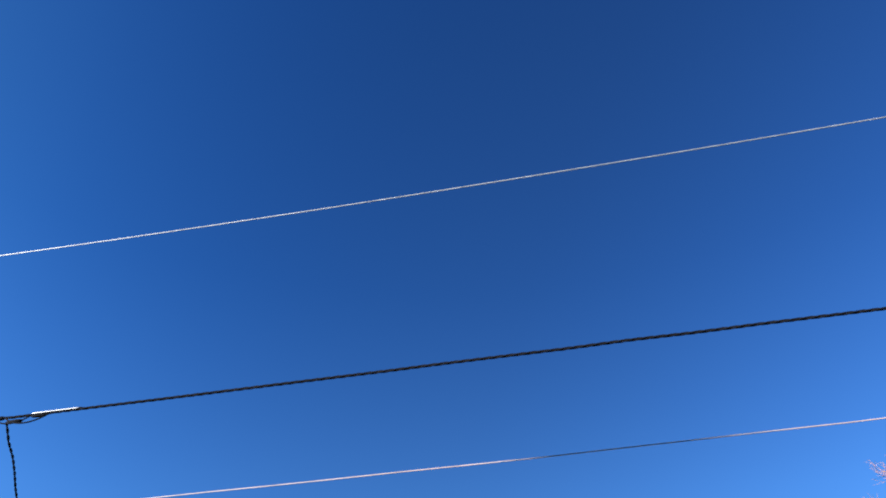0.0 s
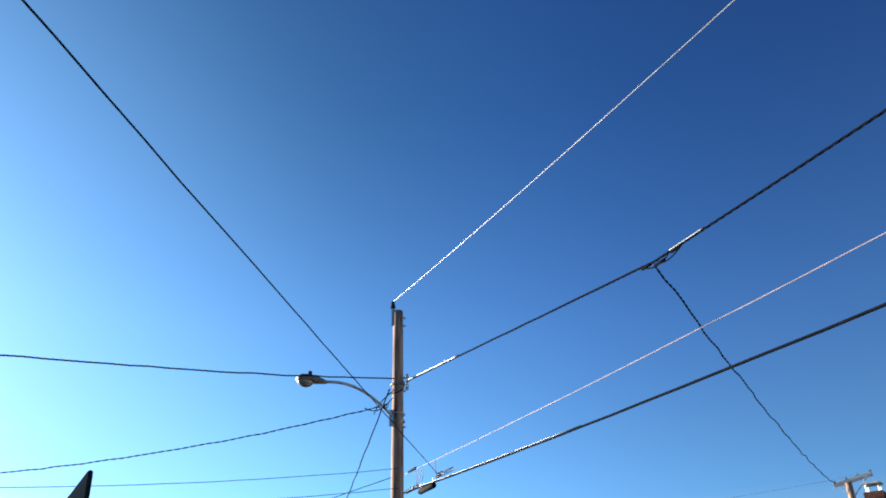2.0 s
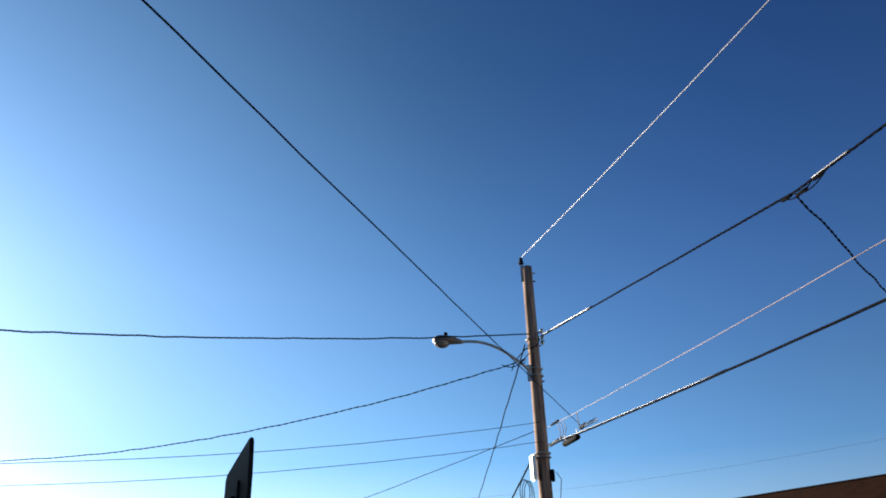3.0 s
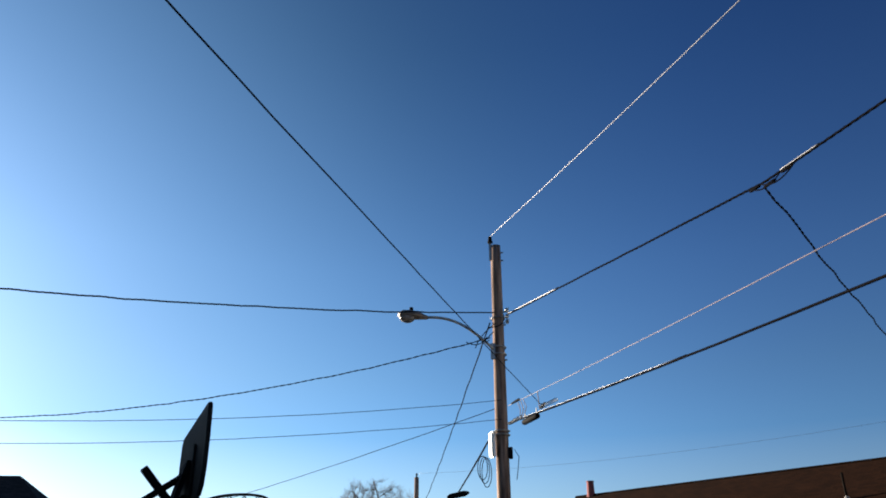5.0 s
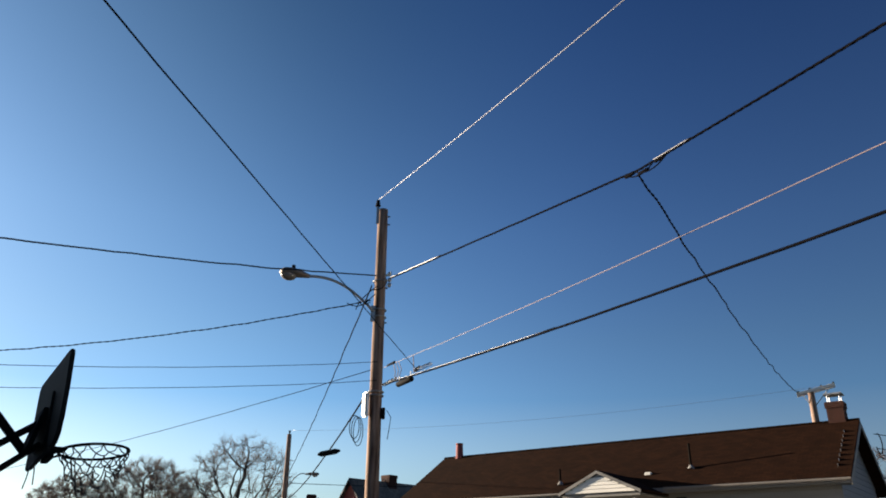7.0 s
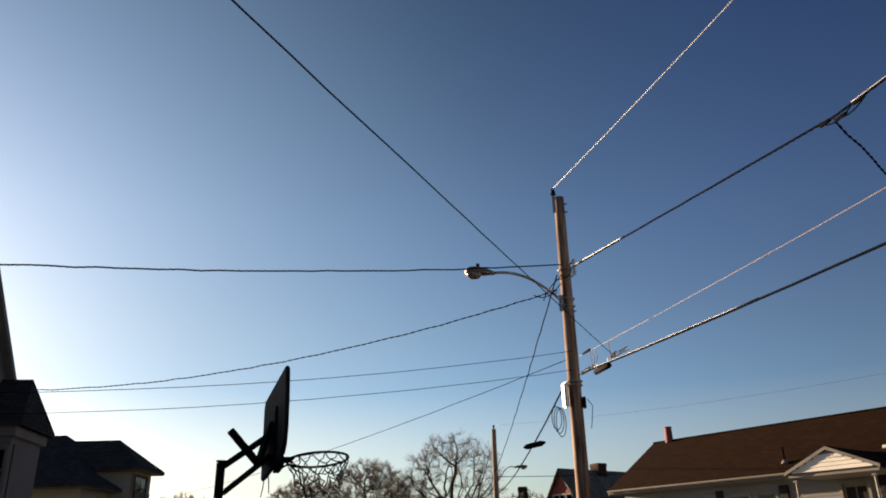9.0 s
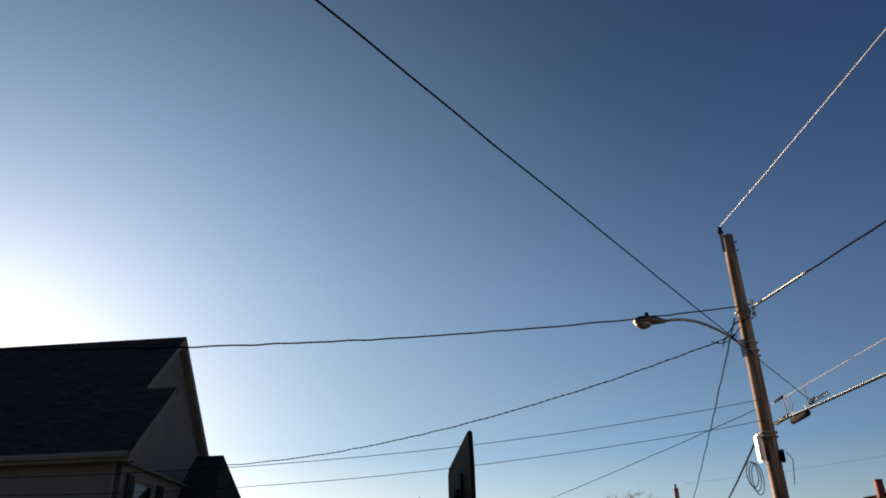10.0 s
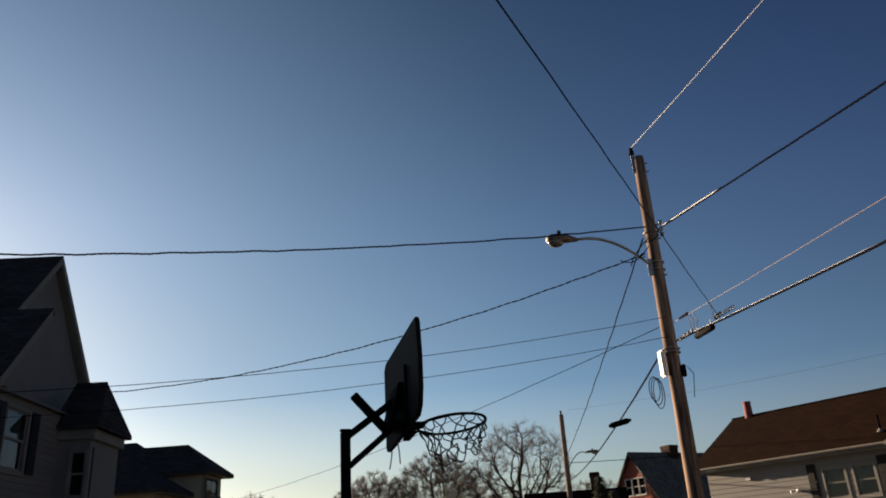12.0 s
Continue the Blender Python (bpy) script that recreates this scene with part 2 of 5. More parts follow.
def slab(bm, outline, way):
    """A plate: the outline's points, thickened along way; u,v run in metres over its top."""
    uvl = bm.loops.layers.uv.verify()
    pts = [Vector(p) for p in outline]
    way = Vector(way)
    top = [bm.verts.new(p) for p in pts]
    low = [bm.verts.new(p + way) for p in pts]
    faces = [bm.faces.new(top), bm.faces.new(low[::-1])]
    for i in range(len(pts)):
        j = (i + 1) % len(pts)
        faces.append(bm.faces.new((top[i], low[i], low[j], top[j])))
    ex = (pts[1] - pts[0]).normalized()
    ey = (pts[2] - pts[1]) - ex * (pts[2] - pts[1]).dot(ex)
    ey.normalize()
    for f in faces:
        for lp in f.loops:
            d = lp.vert.co - pts[0]
            lp[uvl].uv = (d.dot(ex), d.dot(ey))
    return bm


def slab_bm(outline, way):
    return slab(bmesh.new(), outline, way)


def tube(bm, points, radius, sides=8, cap=True):
    """A round bar through the points; radius is one number or one a point."""
    pts = [Vector(p) for p in points]
    rad = radius if isinstance(radius, (list, tuple)) else [radius] * len(pts)
    rings, side = [], None
    for i, p in enumerate(pts):
        way = (pts[min(i + 1, len(pts) - 1)] - pts[max(i - 1, 0)]).normalized()
        if side is None:
            side = way.orthogonal().normalized()
        side = (side - way * side.dot(way)).normalized()
        over = way.cross(side)
        rings.append([bm.verts.new(p + (side * math.cos(a) + over * math.sin(a)) * rad[i]) for a in (2 * math.pi * k / sides for k in range(sides))])
    for a, b in zip(rings, rings[1:]):
        for k in range(sides):
            bm.faces.new((a[k], a[(k + 1) % sides], b[(k + 1) % sides], b[k]))
    if cap:
        bm.faces.new(rings[0][::-1])
        bm.faces.new(rings[-1])
    return bm


def tube_bm(points, radius, sides=8):
    return tube(bmesh.new(), points, radius, sides)


def hang(a, b, sag, steps=40, wave=0.0, seed=0):
    """Points of a cable that hangs from a to b, a little wavy where it is an old one."""
    a, b = Vector(a), Vector(b)
    rnd = random.Random(seed)
    out = []
    for i in range(steps + 1):
        q = i / steps
        p = a.lerp(b, q)
        p.z -= 4 * sag * q * (1 - q)
        if wave and 0 < i < steps:
            p += Vector((rnd.uniform(-wave, wave), rnd.uniform(-wave, wave), rnd.uniform(-wave, wave)))
        out.append(p)
    return out


def twisted(bm, pts, radius, strands=2, turn=0.35, sides=5):
    """Strands wound round one another along the points."""
    long = [0.0]
    for p, q in zip(pts, pts[1:]):
        long.append(long[-1] + (q - p).length)
    fine = max(2, int(long[-1] / (turn / 6)))
    def at(d):
        for i in range(len(pts) - 1):
            if d <= long[i + 1]:
                return pts[i].lerp(pts[i + 1], (d - long[i]) / max(1e-6, long[i + 1] - long[i]))
        return pts[-1].copy()
    centre = [at(long[-1] * i / fine) for i in range(fine + 1)]
    way = (pts[-1] - pts[0]).normalized()
    side = way.cross(Vector((0, 0, 1))).normalized()
    over = side.cross(way)
    for s in range(strands):
        line = []
        for i, c in enumerate(centre):
            a = 2 * math.pi * (long[-1] * i / fine / turn + s / strands)
            line.append(c + (side * math.cos(a) + over * math.sin(a)) * radius * 0.95)
        tube(bm, line, radius, sides)
    return bm


def cut_wall(bm, x0, x1, z0, z1, y0, y1, holes=()):
    """A wall of that thickness with openings (xa, xb, za, zb) right through it."""
    xs = sorted({x0, x1, *(h[0] for h in holes), *(h[1] for h in holes)})
    zs = sorted({z0, z1, *(h[2] for h in holes), *(h[3] for h in holes)})
    for xa, xb in zip(xs, xs[1:]):
        for za, zb in zip(zs, zs[1:]):
            mx, mz = (xa + xb) / 2, (za + zb) / 2
            if not any(h[0] < mx < h[1] and h[2] < mz < h[3] for h in holes):
                block(bm, xa, xb, y0, y1, za, zb)
    bmesh.ops.remove_doubles(bm, verts=bm.verts, dist=1e-4)
    return bm


BOARDS = {}


def board_mesh(exposure, mat):
    key = (round(exposure, 3), mat.name)
    if key not in BOARDS:
        mesh = bpy.data.meshes.new("siding_board")
        e = exposure
        verts = [(x, y, z) for x in (0, 1) for y, z in ((0, 0), (0, e * 1.06), (-0.007, e * 1.06), (-0.026, 0.004), (-0.022, 0.0))]
        faces = [(0, 1, 2, 3, 4), (9, 8, 7, 6, 5)] + [(i, (i + 1) % 5, (i + 1) % 5 + 5, i + 5) for i in range(5)]
        mesh.from_pydata(verts, [], faces)
        mesh.materials.append(mat)
        BOARDS[key] = mesh
    return BOARDS[key]


def siding(parent, x0, x1, z0, z1, exposure, mat, holes=(), y=0.0, turn=None, roofline=None):
    """Lapped boards, each an object, round the openings. turn: pose of the wall's own plane in the parent's space."""
    rows = int((z1 - z0) / exposure)
    base = turn or Matrix.Identity(4)
    for r in range(rows):
        za = z0 + r * exposure
        zb = za + exposure
        xa, xb = x0, x1
        if roofline:
            xa, xb = roofline(zb)
            if xb - xa < 0.1:
                continue
        cuts = sorted((max(xa, h[0]), min(xb, h[1])) for h in holes if h[2] < zb - 0.01 and h[3] > za + 0.01 and h[1] > xa and h[0] < xb)
        at = xa
        spans = []
        for a, b in cuts:
            if a - at > 0.03:
                spans.append((at, a))
            at = max(at, b)
        if xb - at > 0.03:
            spans.append((at, xb))
        for a, b in spans:
            ob = new("siding_board", board_mesh(exposure, mat))
            ob.parent = parent
            ob.matrix_local = base @ Matrix.LocRotScale((a, y, za), None, (b - a, 1, 1))


def window(parent, xa, xb, za, zb, y, turn=None, mat=None, curtain=0, bars=1, casing=0.09):
    """A sash window set in its opening: casing, two sashes, two panes, sill, and a curtain behind where one is seen."""
    mat = mat or M["trim"]
    t = turn or Matrix.Identity(4)
    def put(name, bm, mt, par, label=""):
        bmesh.ops.transform(bm, matrix=t, verts=bm.verts)
        return part(name, bm, mt, par, label)
    c = casing
    bm = bmesh.new()
    for q in ((xa - c, xa, za - c, zb + c), (xb, xb + c, za - c, zb + c), (xa, xb, zb, zb + c), (xa, xb, za - c, za)):
        block(bm, q[0], q[1], y - 0.045, y + 0.09, q[2], q[3], 0.006)
    frame_ = put("window", bm, mat, parent)
    zm = (za + zb) / 2
    for i, (z0, z1, d) in enumerate(((zm - 0.02, zb, 0.0), (za, zm + 0.02, 0.03))):
        bm = bmesh.new()
        s = 0.045
        for q in ((xa, xa + s, z0, z1), (xb - s, xb, z0, z1), (xa + s, xb - s, z1 - s, z1), (xa + s, xb - s, z0, z0 + s)):
            block(bm, q[0], q[1], y + d, y + d + 0.03, q[2], q[3])
        for k in range(1, bars):
            x = xa + (xb - xa) * k / bars
            block(bm, x - 0.01, x + 0.01, y + d + 0.002, y + d + 0.028, z0 + s, z1 - s)
        put("sash", bm, mat, frame_)
        pane = put("pane", box_bm(xa + s, xb - s, y + d + 0.012, y + d + 0.018, z0 + s, z1 - s), M["glass"], frame_)
        pane.visible_shadow = False
    put("sill", box_bm(xa - c - 0.03, xb + c + 0.03, y - 0.08, y + 0.02, za - c - 0.035, za - c, 0.006), mat, frame_)
    if curtain:
        n = 24
        for side in ((0, curtain), (1 - curtain, 1)) if curtain < 0.9 else ((0, 1),):
            bm = bmesh.new()
            line = []
            for k in range(n + 1):
                q = side[0] + (side[1] - side[0]) * k / n
                line.append((xa + (xb - xa) * q, y + 0.13 + 0.015 * math.sin(k * 1.7)))
            for (ax, ay), (bx, by) in zip(line, line[1:]):
                bm.faces.new([bm.verts.new(p) for p in ((ax, ay, za), (bx, by, za), (bx, by, zb), (ax, ay, zb))])
            bmesh.ops.remove_doubles(bm, verts=bm.verts, dist=1e-4)
            bmesh.ops.solidify(bm, geom=bm.faces, thickness=0.004)
            put("curtain", bm, M["curtain"], frame_, "pale curtain behind the glass")
    put("room_back", box_bm(xa - 0.1, xb + 0.1, y + 0.17, y + 0.19, za - 0.1, zb + 0.1), M["room"], frame_)
    return frame_


def shutter(parent, xa, xb, za, zb, y, mat, turn=None):
    """A panelled shutter: one board with two sunk fields."""
    bm = bmesh.new()
    s, zm = min(0.06, (xb - xa) * 0.18), (za + zb) / 2
    xs, zs = (xa, xa + s, xb - s, xb), (za, za + 0.08, zm - 0.035, zm + 0.035, zb - 0.08, zb)
    grid = [[bm.verts.new((x, y - 0.06, z)) for z in zs] for x in xs]
    sunk = []
    for i in range(3):
        for k in range(5):
            f = bm.faces.new((grid[i][k], grid[i + 1][k], grid[i + 1][k + 1], grid[i][k + 1]))
            if i == 1 and k in (1, 3):
                sunk.append(f)
    skin = bmesh.ops.extrude_face_region(bm, geom=list(bm.faces))["geom"]
    bmesh.ops.translate(bm, vec=(0, 0.035, 0), verts=[v for v in skin if isinstance(v, bmesh.types.BMVert)])
    for f in sunk:
        if f.is_valid:
            bmesh.ops.inset_individual(bm, faces=[f], thickness=0.012, depth=-0.012)
    if turn:
        bmesh.ops.transform(bm, matrix=turn, verts=bm.verts)
    return part("shutter", bm, mat, parent)


def brick_stack(parent, x0, x1, y0, y1, z0, z1, mat, name="chimney", length=0.2, course=0.075, cap=True, flue=None):
    """A chimney: a mortar core with every brick of it laid round, and a corbelled top course."""
    core = part(name, box_bm(x0 + 0.012, x1 - 0.012, y0 + 0.012, y1 - 0.012, z0, z1 - 0.01), M["mortar"], parent, "brick chimney")
    key = ("brick", length, course, mat.name)
    if key not in BOARDS:
        bm = box_bm(0, 1, 0, 1, 0, course - 0.012)
        mesh = bpy.data.meshes.new("brick")
        bm.to_mesh(mesh)
        bm.free()
        mesh.materials.append(mat)
        BOARDS[key] = mesh
    rows = int((z1 - z0) / course)
    for r in range(rows):
        z = z0 + r * course
        grow = 0.03 if cap and r >= rows - 3 else 0.0
        a, b, c, d = x0 - grow, x1 + grow, y0 - grow, y1 + grow
        shift = (r % 2) * length / 2
        for axis, lo, hi, at in (("x", a, b, c), ("x", a, b, d - 0.09), ("y", c + 0.09, d - 0.09, a), ("y", c + 0.09, d - 0.09, b - 0.09)):
            p = lo - shift
            while p < hi - 0.01:
                q0, q1 = max(p, lo), min(p + length - 0.011, hi)
                if q1 - q0 > 0.02:
                    ob = new("brick", BOARDS[key])
                    ob.parent = core
                    if axis == "x":
                        ob.matrix_local = Matrix.LocRotScale((q0, at, z), None, (q1 - q0, 0.09, 1))
                    else:
                        ob.matrix_local = Matrix.LocRotScale((at, q0, z), None, (0.09, q1 - q0, 1))
                p += length
    return core


def ground_height(x, y):
    q = x * 0.67 + y * 0.743
    t = min(1, max(0, (q - 12.6) / 2.6))
    return 1.3 * t * t * (3 - 2 * t)


# ---- ground and street ----
def sheet(name, x0, x1, y0, y1, step, lift, mat, label, category, turn=0.0, follow=True):
    bm = bmesh.new()
    nx, ny = max(1, int((x1 - x0) / step)), max(1, int((y1 - y0) / step))
    r = Matrix.Rotation(radians(turn), 3, "Z")
    grid = []
    for i in range(nx + 1):
        row = []
        for j in range(ny + 1):
            p = r @ Vector((x0 + (x1 - x0) * i / nx, y0 + (y1 - y0) * j / ny, 0))
            p.z = ground_height(p.x, p.y) + lift if follow else lift
            row.append(bm.verts.new(p))
        grid.append(row)
    for i in range(nx):
        for j in range(ny):
            bm.faces.new((grid[i][j], grid[i + 1][j], grid[i + 1][j + 1], grid[i][j + 1]))
    ob = link(name, bm, mat, smooth=True)
    return tagged(ob, label, category, kind="structure")


bm = bmesh.new()
edge = [-1500, -600, -250, -120] + list(range(-80, 121, 2)) + [160, 250, 600, 1500]
grid = [[bm.verts.new((x, y, ground_height(x, y))) for y in edge] for x in edge]
for i in range(len(edge) - 1):
    for j in range(len(edge) - 1):
        bm.faces.new((grid[i][j], grid[i + 1][j], grid[i + 1][j + 1], grid[i][j + 1]))
tagged(link("ground", bm, M["grass"], smooth=True), "winter-brown grass ground reaching the horizon", "ground", kind="structure")
sheet("road", 1.6, 8.6, -60, 90, 2, 0.012, M["asphalt"], "worn grey asphalt street beneath the cables", "road", turn=23)
sheet("pavement", -0.4, 1.2, -60, 90, 2, 0.09, M["concrete"], "pale concrete pavement beside the street", "pavement", turn=23)
tagged(link("kerb", box_bm(1.3, 1.48, -60, 90, -0.05, 0.11, 0.02, m=Matrix.Rotation(radians(23), 4, "Z")), M["concrete"]), "grey concrete kerb along the street", "kerb", kind="structure")


# ---- houses ----
def gutter(parent, x0, x1, y, z, mat, size=1.0):
    bm = bmesh.new()
    prof = [(0.0, 0.0), (-0.11, 0.0), (-0.13, 0.06), (-0.12, 0.12), (-0.105, 0.12), (-0.112, 0.06), (-0.1, 0.012), (0.0, 0.012)]
    a = [bm.verts.new((x0, y + p * size, z + q * size)) for p, q in prof]
    b = [bm.verts.new((x1, y + p * size, z + q * size)) for p, q in prof]
    for i in range(len(prof)):
        j = (i + 1) % len(prof)
        bm.faces.new((a[i], a[j], b[j], b[i]))
    bm.faces.new(a)
    bm.faces.new(b[::-1])
    return part("gutter", bm, mat, parent)


def ranch_house():
    h = thing("ranch_house", pose(1.05, 37.1, 1.3, 0, 0, -42.03), "single-storey white-sided ranch house with brown shingle roof", "house")
    Z = -1.3
    L, d, ze, zr = 19.2, 3.77, 4.40 + Z, 6.78 + Z
    part("roof", slab_bm([(0, 0, ze), (L, 0, ze), (L, d, zr), (0, d, zr)], (0, 0.06, -0.13)), M["roofbrown"], h, "brown shingle roof slope")
    part("roof", slab_bm([(0, d, zr), (L, d, zr), (L, 2 * d, ze), (0, 2 * d, ze)], (0, -0.06, -0.13)), M["roofbrown"], h, "brown shingle roof slope")
    part("ridge_cap", tube_bm([(0, d, zr - 0.02), (L, d, zr - 0.02)], 0.07, 6), M["roofbrown"], h)
    wins = [(5.79, 6.61, 2.72 + Z, 3.76 + Z), (6.98, 7.74, 2.72 + Z, 3.76 + Z), (12.17, 13.02, 2.92 + Z, 3.9 + Z)]
    door = (10.3, 11.2, 0.45, 3.86 + Z)
    holes = wins + [door]
    part("wall", cut_wall(bmesh.new(), 0.45, L - 0.45, -0.6, ze + 0.1, 0.6, 0.75, holes), M["shadedwhite"], h)
    part("wall", box_bm(0.45, 0.6, 0.75, 2 * d - 0.6, -0.6, ze + 0.1), M["shadedwhite"], h)
    part("wall", box_bm(0.6, L - 0.6, 2 * d - 0.75, 2 * d - 0.6, -0.6, ze + 0.1), M["shadedwhite"], h)
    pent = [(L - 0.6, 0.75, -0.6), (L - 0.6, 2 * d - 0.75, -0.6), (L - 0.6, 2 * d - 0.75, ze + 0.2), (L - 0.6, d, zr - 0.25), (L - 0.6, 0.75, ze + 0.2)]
    part("wall", slab_bm(pent, (0.15, 0, 0)), M["shadedwhite"], h)
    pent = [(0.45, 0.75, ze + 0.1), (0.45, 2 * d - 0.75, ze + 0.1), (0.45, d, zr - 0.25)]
    part("wall", slab_bm(pent, (0.15, 0, 0)), M["shadedwhite"], h)
    siding(h, 0.45, L - 0.45, 0.0, ze - 0.05, 0.2, M["shadedwhite"], [(a - 0.09, b + 0.09, c - 0.09, e + 0.09) for a, b, c, e in holes], y=0.6)
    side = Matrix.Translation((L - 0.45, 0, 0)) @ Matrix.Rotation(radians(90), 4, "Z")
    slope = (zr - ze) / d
    siding(h, 0.6, 2 * d - 0.6, 0.0, zr - 0.4, 0.2, M["shadedwhite"], turn=side, roofline=lambda z: (max(0.6, (z - ze - 0.1) / slope), min(2 * d - 0.6, 2 * d - (z - ze - 0.1) / slope)))
    part("soffit", box_bm(0.02, L - 0.02, 0.04, 0.6, ze - 0.2, ze - 0.17), M["dulltrim"], h)
    part("fascia", box_bm(0.02, L - 0.02, 0.0, 0.03, ze - 0.16, ze - 0.02), M["greytrim"], h)
    gutter(h, 0, 9.6, -0.005, ze - 0.095, M["greytrim"], 0.62)
    gutter(h, 12.9, L, -0.005, ze - 0.095, M["greytrim"], 0.62)
    for yy, a, b in ((-1, (L + 0.012, 0.02, ze - 0.06), (L + 0.012, d, zr - 0.06)), (1, (L + 0.012, d, zr - 0.06), (L + 0.012, 2 * d - 0.02, ze - 0.06))):
        part("bargeboard", slab_bm([a, b, (b[0], b[1], b[2] - 0.2), (a[0], a[1], a[2] - 0.2)], (-0.03, 0, 0)), M["dulltrim"], h)
    part("bargeboard", slab_bm([(-0.012, 0.02, ze - 0.06), (-0.012, d, zr - 0.06), (-0.012, d, zr - 0.24), (-0.012, 0.02, ze - 0.24)], (0.03, 0, 0)), M["dulltrim"], h)
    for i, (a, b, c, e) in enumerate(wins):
        window(h, a, b, c, e, 0.6, mat=M["dulltrim"], curtain=0.18 if i == 2 else 0)
    for a, b, c, e in ((5.15, 5.5, 2.7, 4.0), (7.92, 8.32, 2.7, 4.0), (11.62, 11.98, 2.85, 4.06), (13.14, 13.52, 2.85, 4.06)):
        shutter(h, a, b, c + Z, e + Z, 0.585, M["shutter"])
    dr = part("door", box_bm(door[0], door[1], 0.66, 0.71, door[2], door[3]), M["dulltrim"], h, "white storm door with dark glass")
    bm = bmesh.new()
    for q in ((door[0] - 0.1, door[0], door[2], door[3] + 0.1), (door[1], door[1] + 0.1, door[2], door[3] + 0.1), (door[0], door[1], door[3], door[3] + 0.1)):
        block(bm, q[0], q[1], 0.545, 0.72, q[2], q[3])
    part("door_frame", bm, M["dulltrim"], h)
    for k in range(2):
        x = door[0] + 0.1 + k * 0.38
        part("pane", box_bm(x, x + 0.32, 0.645, 0.655, door[2] + 0.9, door[3] - 0.12), M["shutter"], dr, "dark door glass")
    part("handle", tube_bm([(door[1] - 0.08, 0.63, 1.3), (door[1] - 0.08, 0.6, 1.32), (door[1] - 0.08, 0.6, 1.45), (door[1] - 0.08, 0.63, 1.47)], 0.012, 6), M["metal"], dr)
    # porch with its own small gable
    xa, xb, xm, py, pe, pk = 9.6, 12.85, 11.2, -1.95, 4.2 + Z, 4.93 + Z
    back = 1.6
    for s, x in ((1, xa), (-1, xb)):
        part("porch_roof", slab_bm([(x, py, pe), (xm, py, pk), (xm, back, pk), (x, back, pe)] if s > 0 else [(xm, py, pk), (x, py, pe), (x, back, pe), (xm, back, pk)], (0, 0, -0.1)), M["roofbrown"], h)
    part("porch_gable", slab_bm([(xa + 0.2, py + 0.06, pe - 0.08), (xb - 0.2, py + 0.06, pe - 0.08), (xm, py + 0.06, pk - 0.15)], (0, 0.1, 0)), M["shadedwhite"], h)
    # sunlit gable boards: much lighter colour than the wall, sunlight painted in
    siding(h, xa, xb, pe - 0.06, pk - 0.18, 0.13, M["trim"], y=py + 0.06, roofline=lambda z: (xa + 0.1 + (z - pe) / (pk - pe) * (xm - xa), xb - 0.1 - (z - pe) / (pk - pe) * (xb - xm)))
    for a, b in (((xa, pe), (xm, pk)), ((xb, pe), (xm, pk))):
        part("bargeboard", slab_bm([(a[0], py - 0.02, a[1] - 0.02), (b[0], py - 0.02, b[1] - 0.02), (b[0], py - 0.02, b[1] - 0.13), (a[0], py - 0.02, a[1] - 0.13)], (0, 0.03, 0)), M["dulltrim"], h)
    part("porch_beam", box_bm(xa + 0.1, xb - 0.1, py + 0.1, py + 0.24, pe - 0.2, pe - 0.09), M["dulltrim"], h)
    part("porch_ceiling", box_bm(xa + 0.1, xb - 0.1, py + 0.24, 0.56, pe - 0.16, pe - 0.12), M["dulltrim"], h)
    for x in (xa + 0.3, xb - 0.3):
        bm = tube_bm([(x, py + 0.17, 0.2), (x, py + 0.17, pe - 0.28)], 0.035, 10)
        block(bm, x - 0.09, x + 0.09, py + 0.08, py + 0.26, 0.0, 0.2, 0.01)
        block(bm, x - 0.08, x + 0.08, py + 0.09, py + 0.25, pe - 0.36, pe - 0.29, 0.01)
        part("porch_post", bm, M["dulltrim"], h)
    part("porch_floor", box_bm(xa, xb, py, 0.55, -0.4, 0.02), M["concrete"], h)
    bm = bmesh.new()
    for k in range(24):
        a = 2 * math.pi * k / 24
        bmesh.ops.create_icosphere(bm, subdivisions=1, radius=0.06, matrix=Matrix.Translation((9.75 + 0.13 * math.cos(a) ** 3, 0.53, 3.14 + Z + 0.13 * math.sin(a) - 0.05 * math.cos(2 * a))))
    part("wreath", bm, M["heart"], h, "dark red door wreath on the siding")
    for x, y, top in ((13.6, 1.17, 6.06 + Z), (8.3, 0.62, 5.4 + Z)):
        z = ze + slope * y
        pipe = part("vent_pipe", tube_bm([(x, y, z - 0.05), (x, y, top)], 0.045, 10), M["roofgrey"], h, "dark vent pipe")
        part("flashing", tube_bm([(x, y - 0.02, z - 0.04), (x, y, z + 0.05), (x, y, z + 0.12)], [0.14, 0.1, 0.05], 12), M["dulltrim"], pipe, "pale cone flashing")
    z = ze + slope * 0.95
    bm = box_bm(11.85, 12.1, 0.85, 1.05, z - 0.06, z + 0.07, 0.025)
    part("roof_vent", bm, M["trim"], h, "low white roof vent")
    bm = tube_bm([(0.92, d, zr - 0.1), (0.92, d, 7.3 + Z), (0.92, d, 7.42 + Z)], [0.2, 0.175, 0.16], 14)
    tube(bm, [(0.92, d, 7.38 + Z), (0.92, d, 7.44 + Z)], 0.19, 14)
    part("flue", bm, M["rust"], h, "red clay flue pipe")
    brick_stack(h, 18.15, 18.75, d - 0.1, d + 0.5, zr - 0.4, 7.52 + Z, M["brick"])
    bm = bmesh.new()
    for x in (18.24, 18.66):
        for y in (d, d + 0.4):
            tube(bm, [(x, y, 7.5 + Z), (x, y, 7.78 + Z)], 0.015, 5)
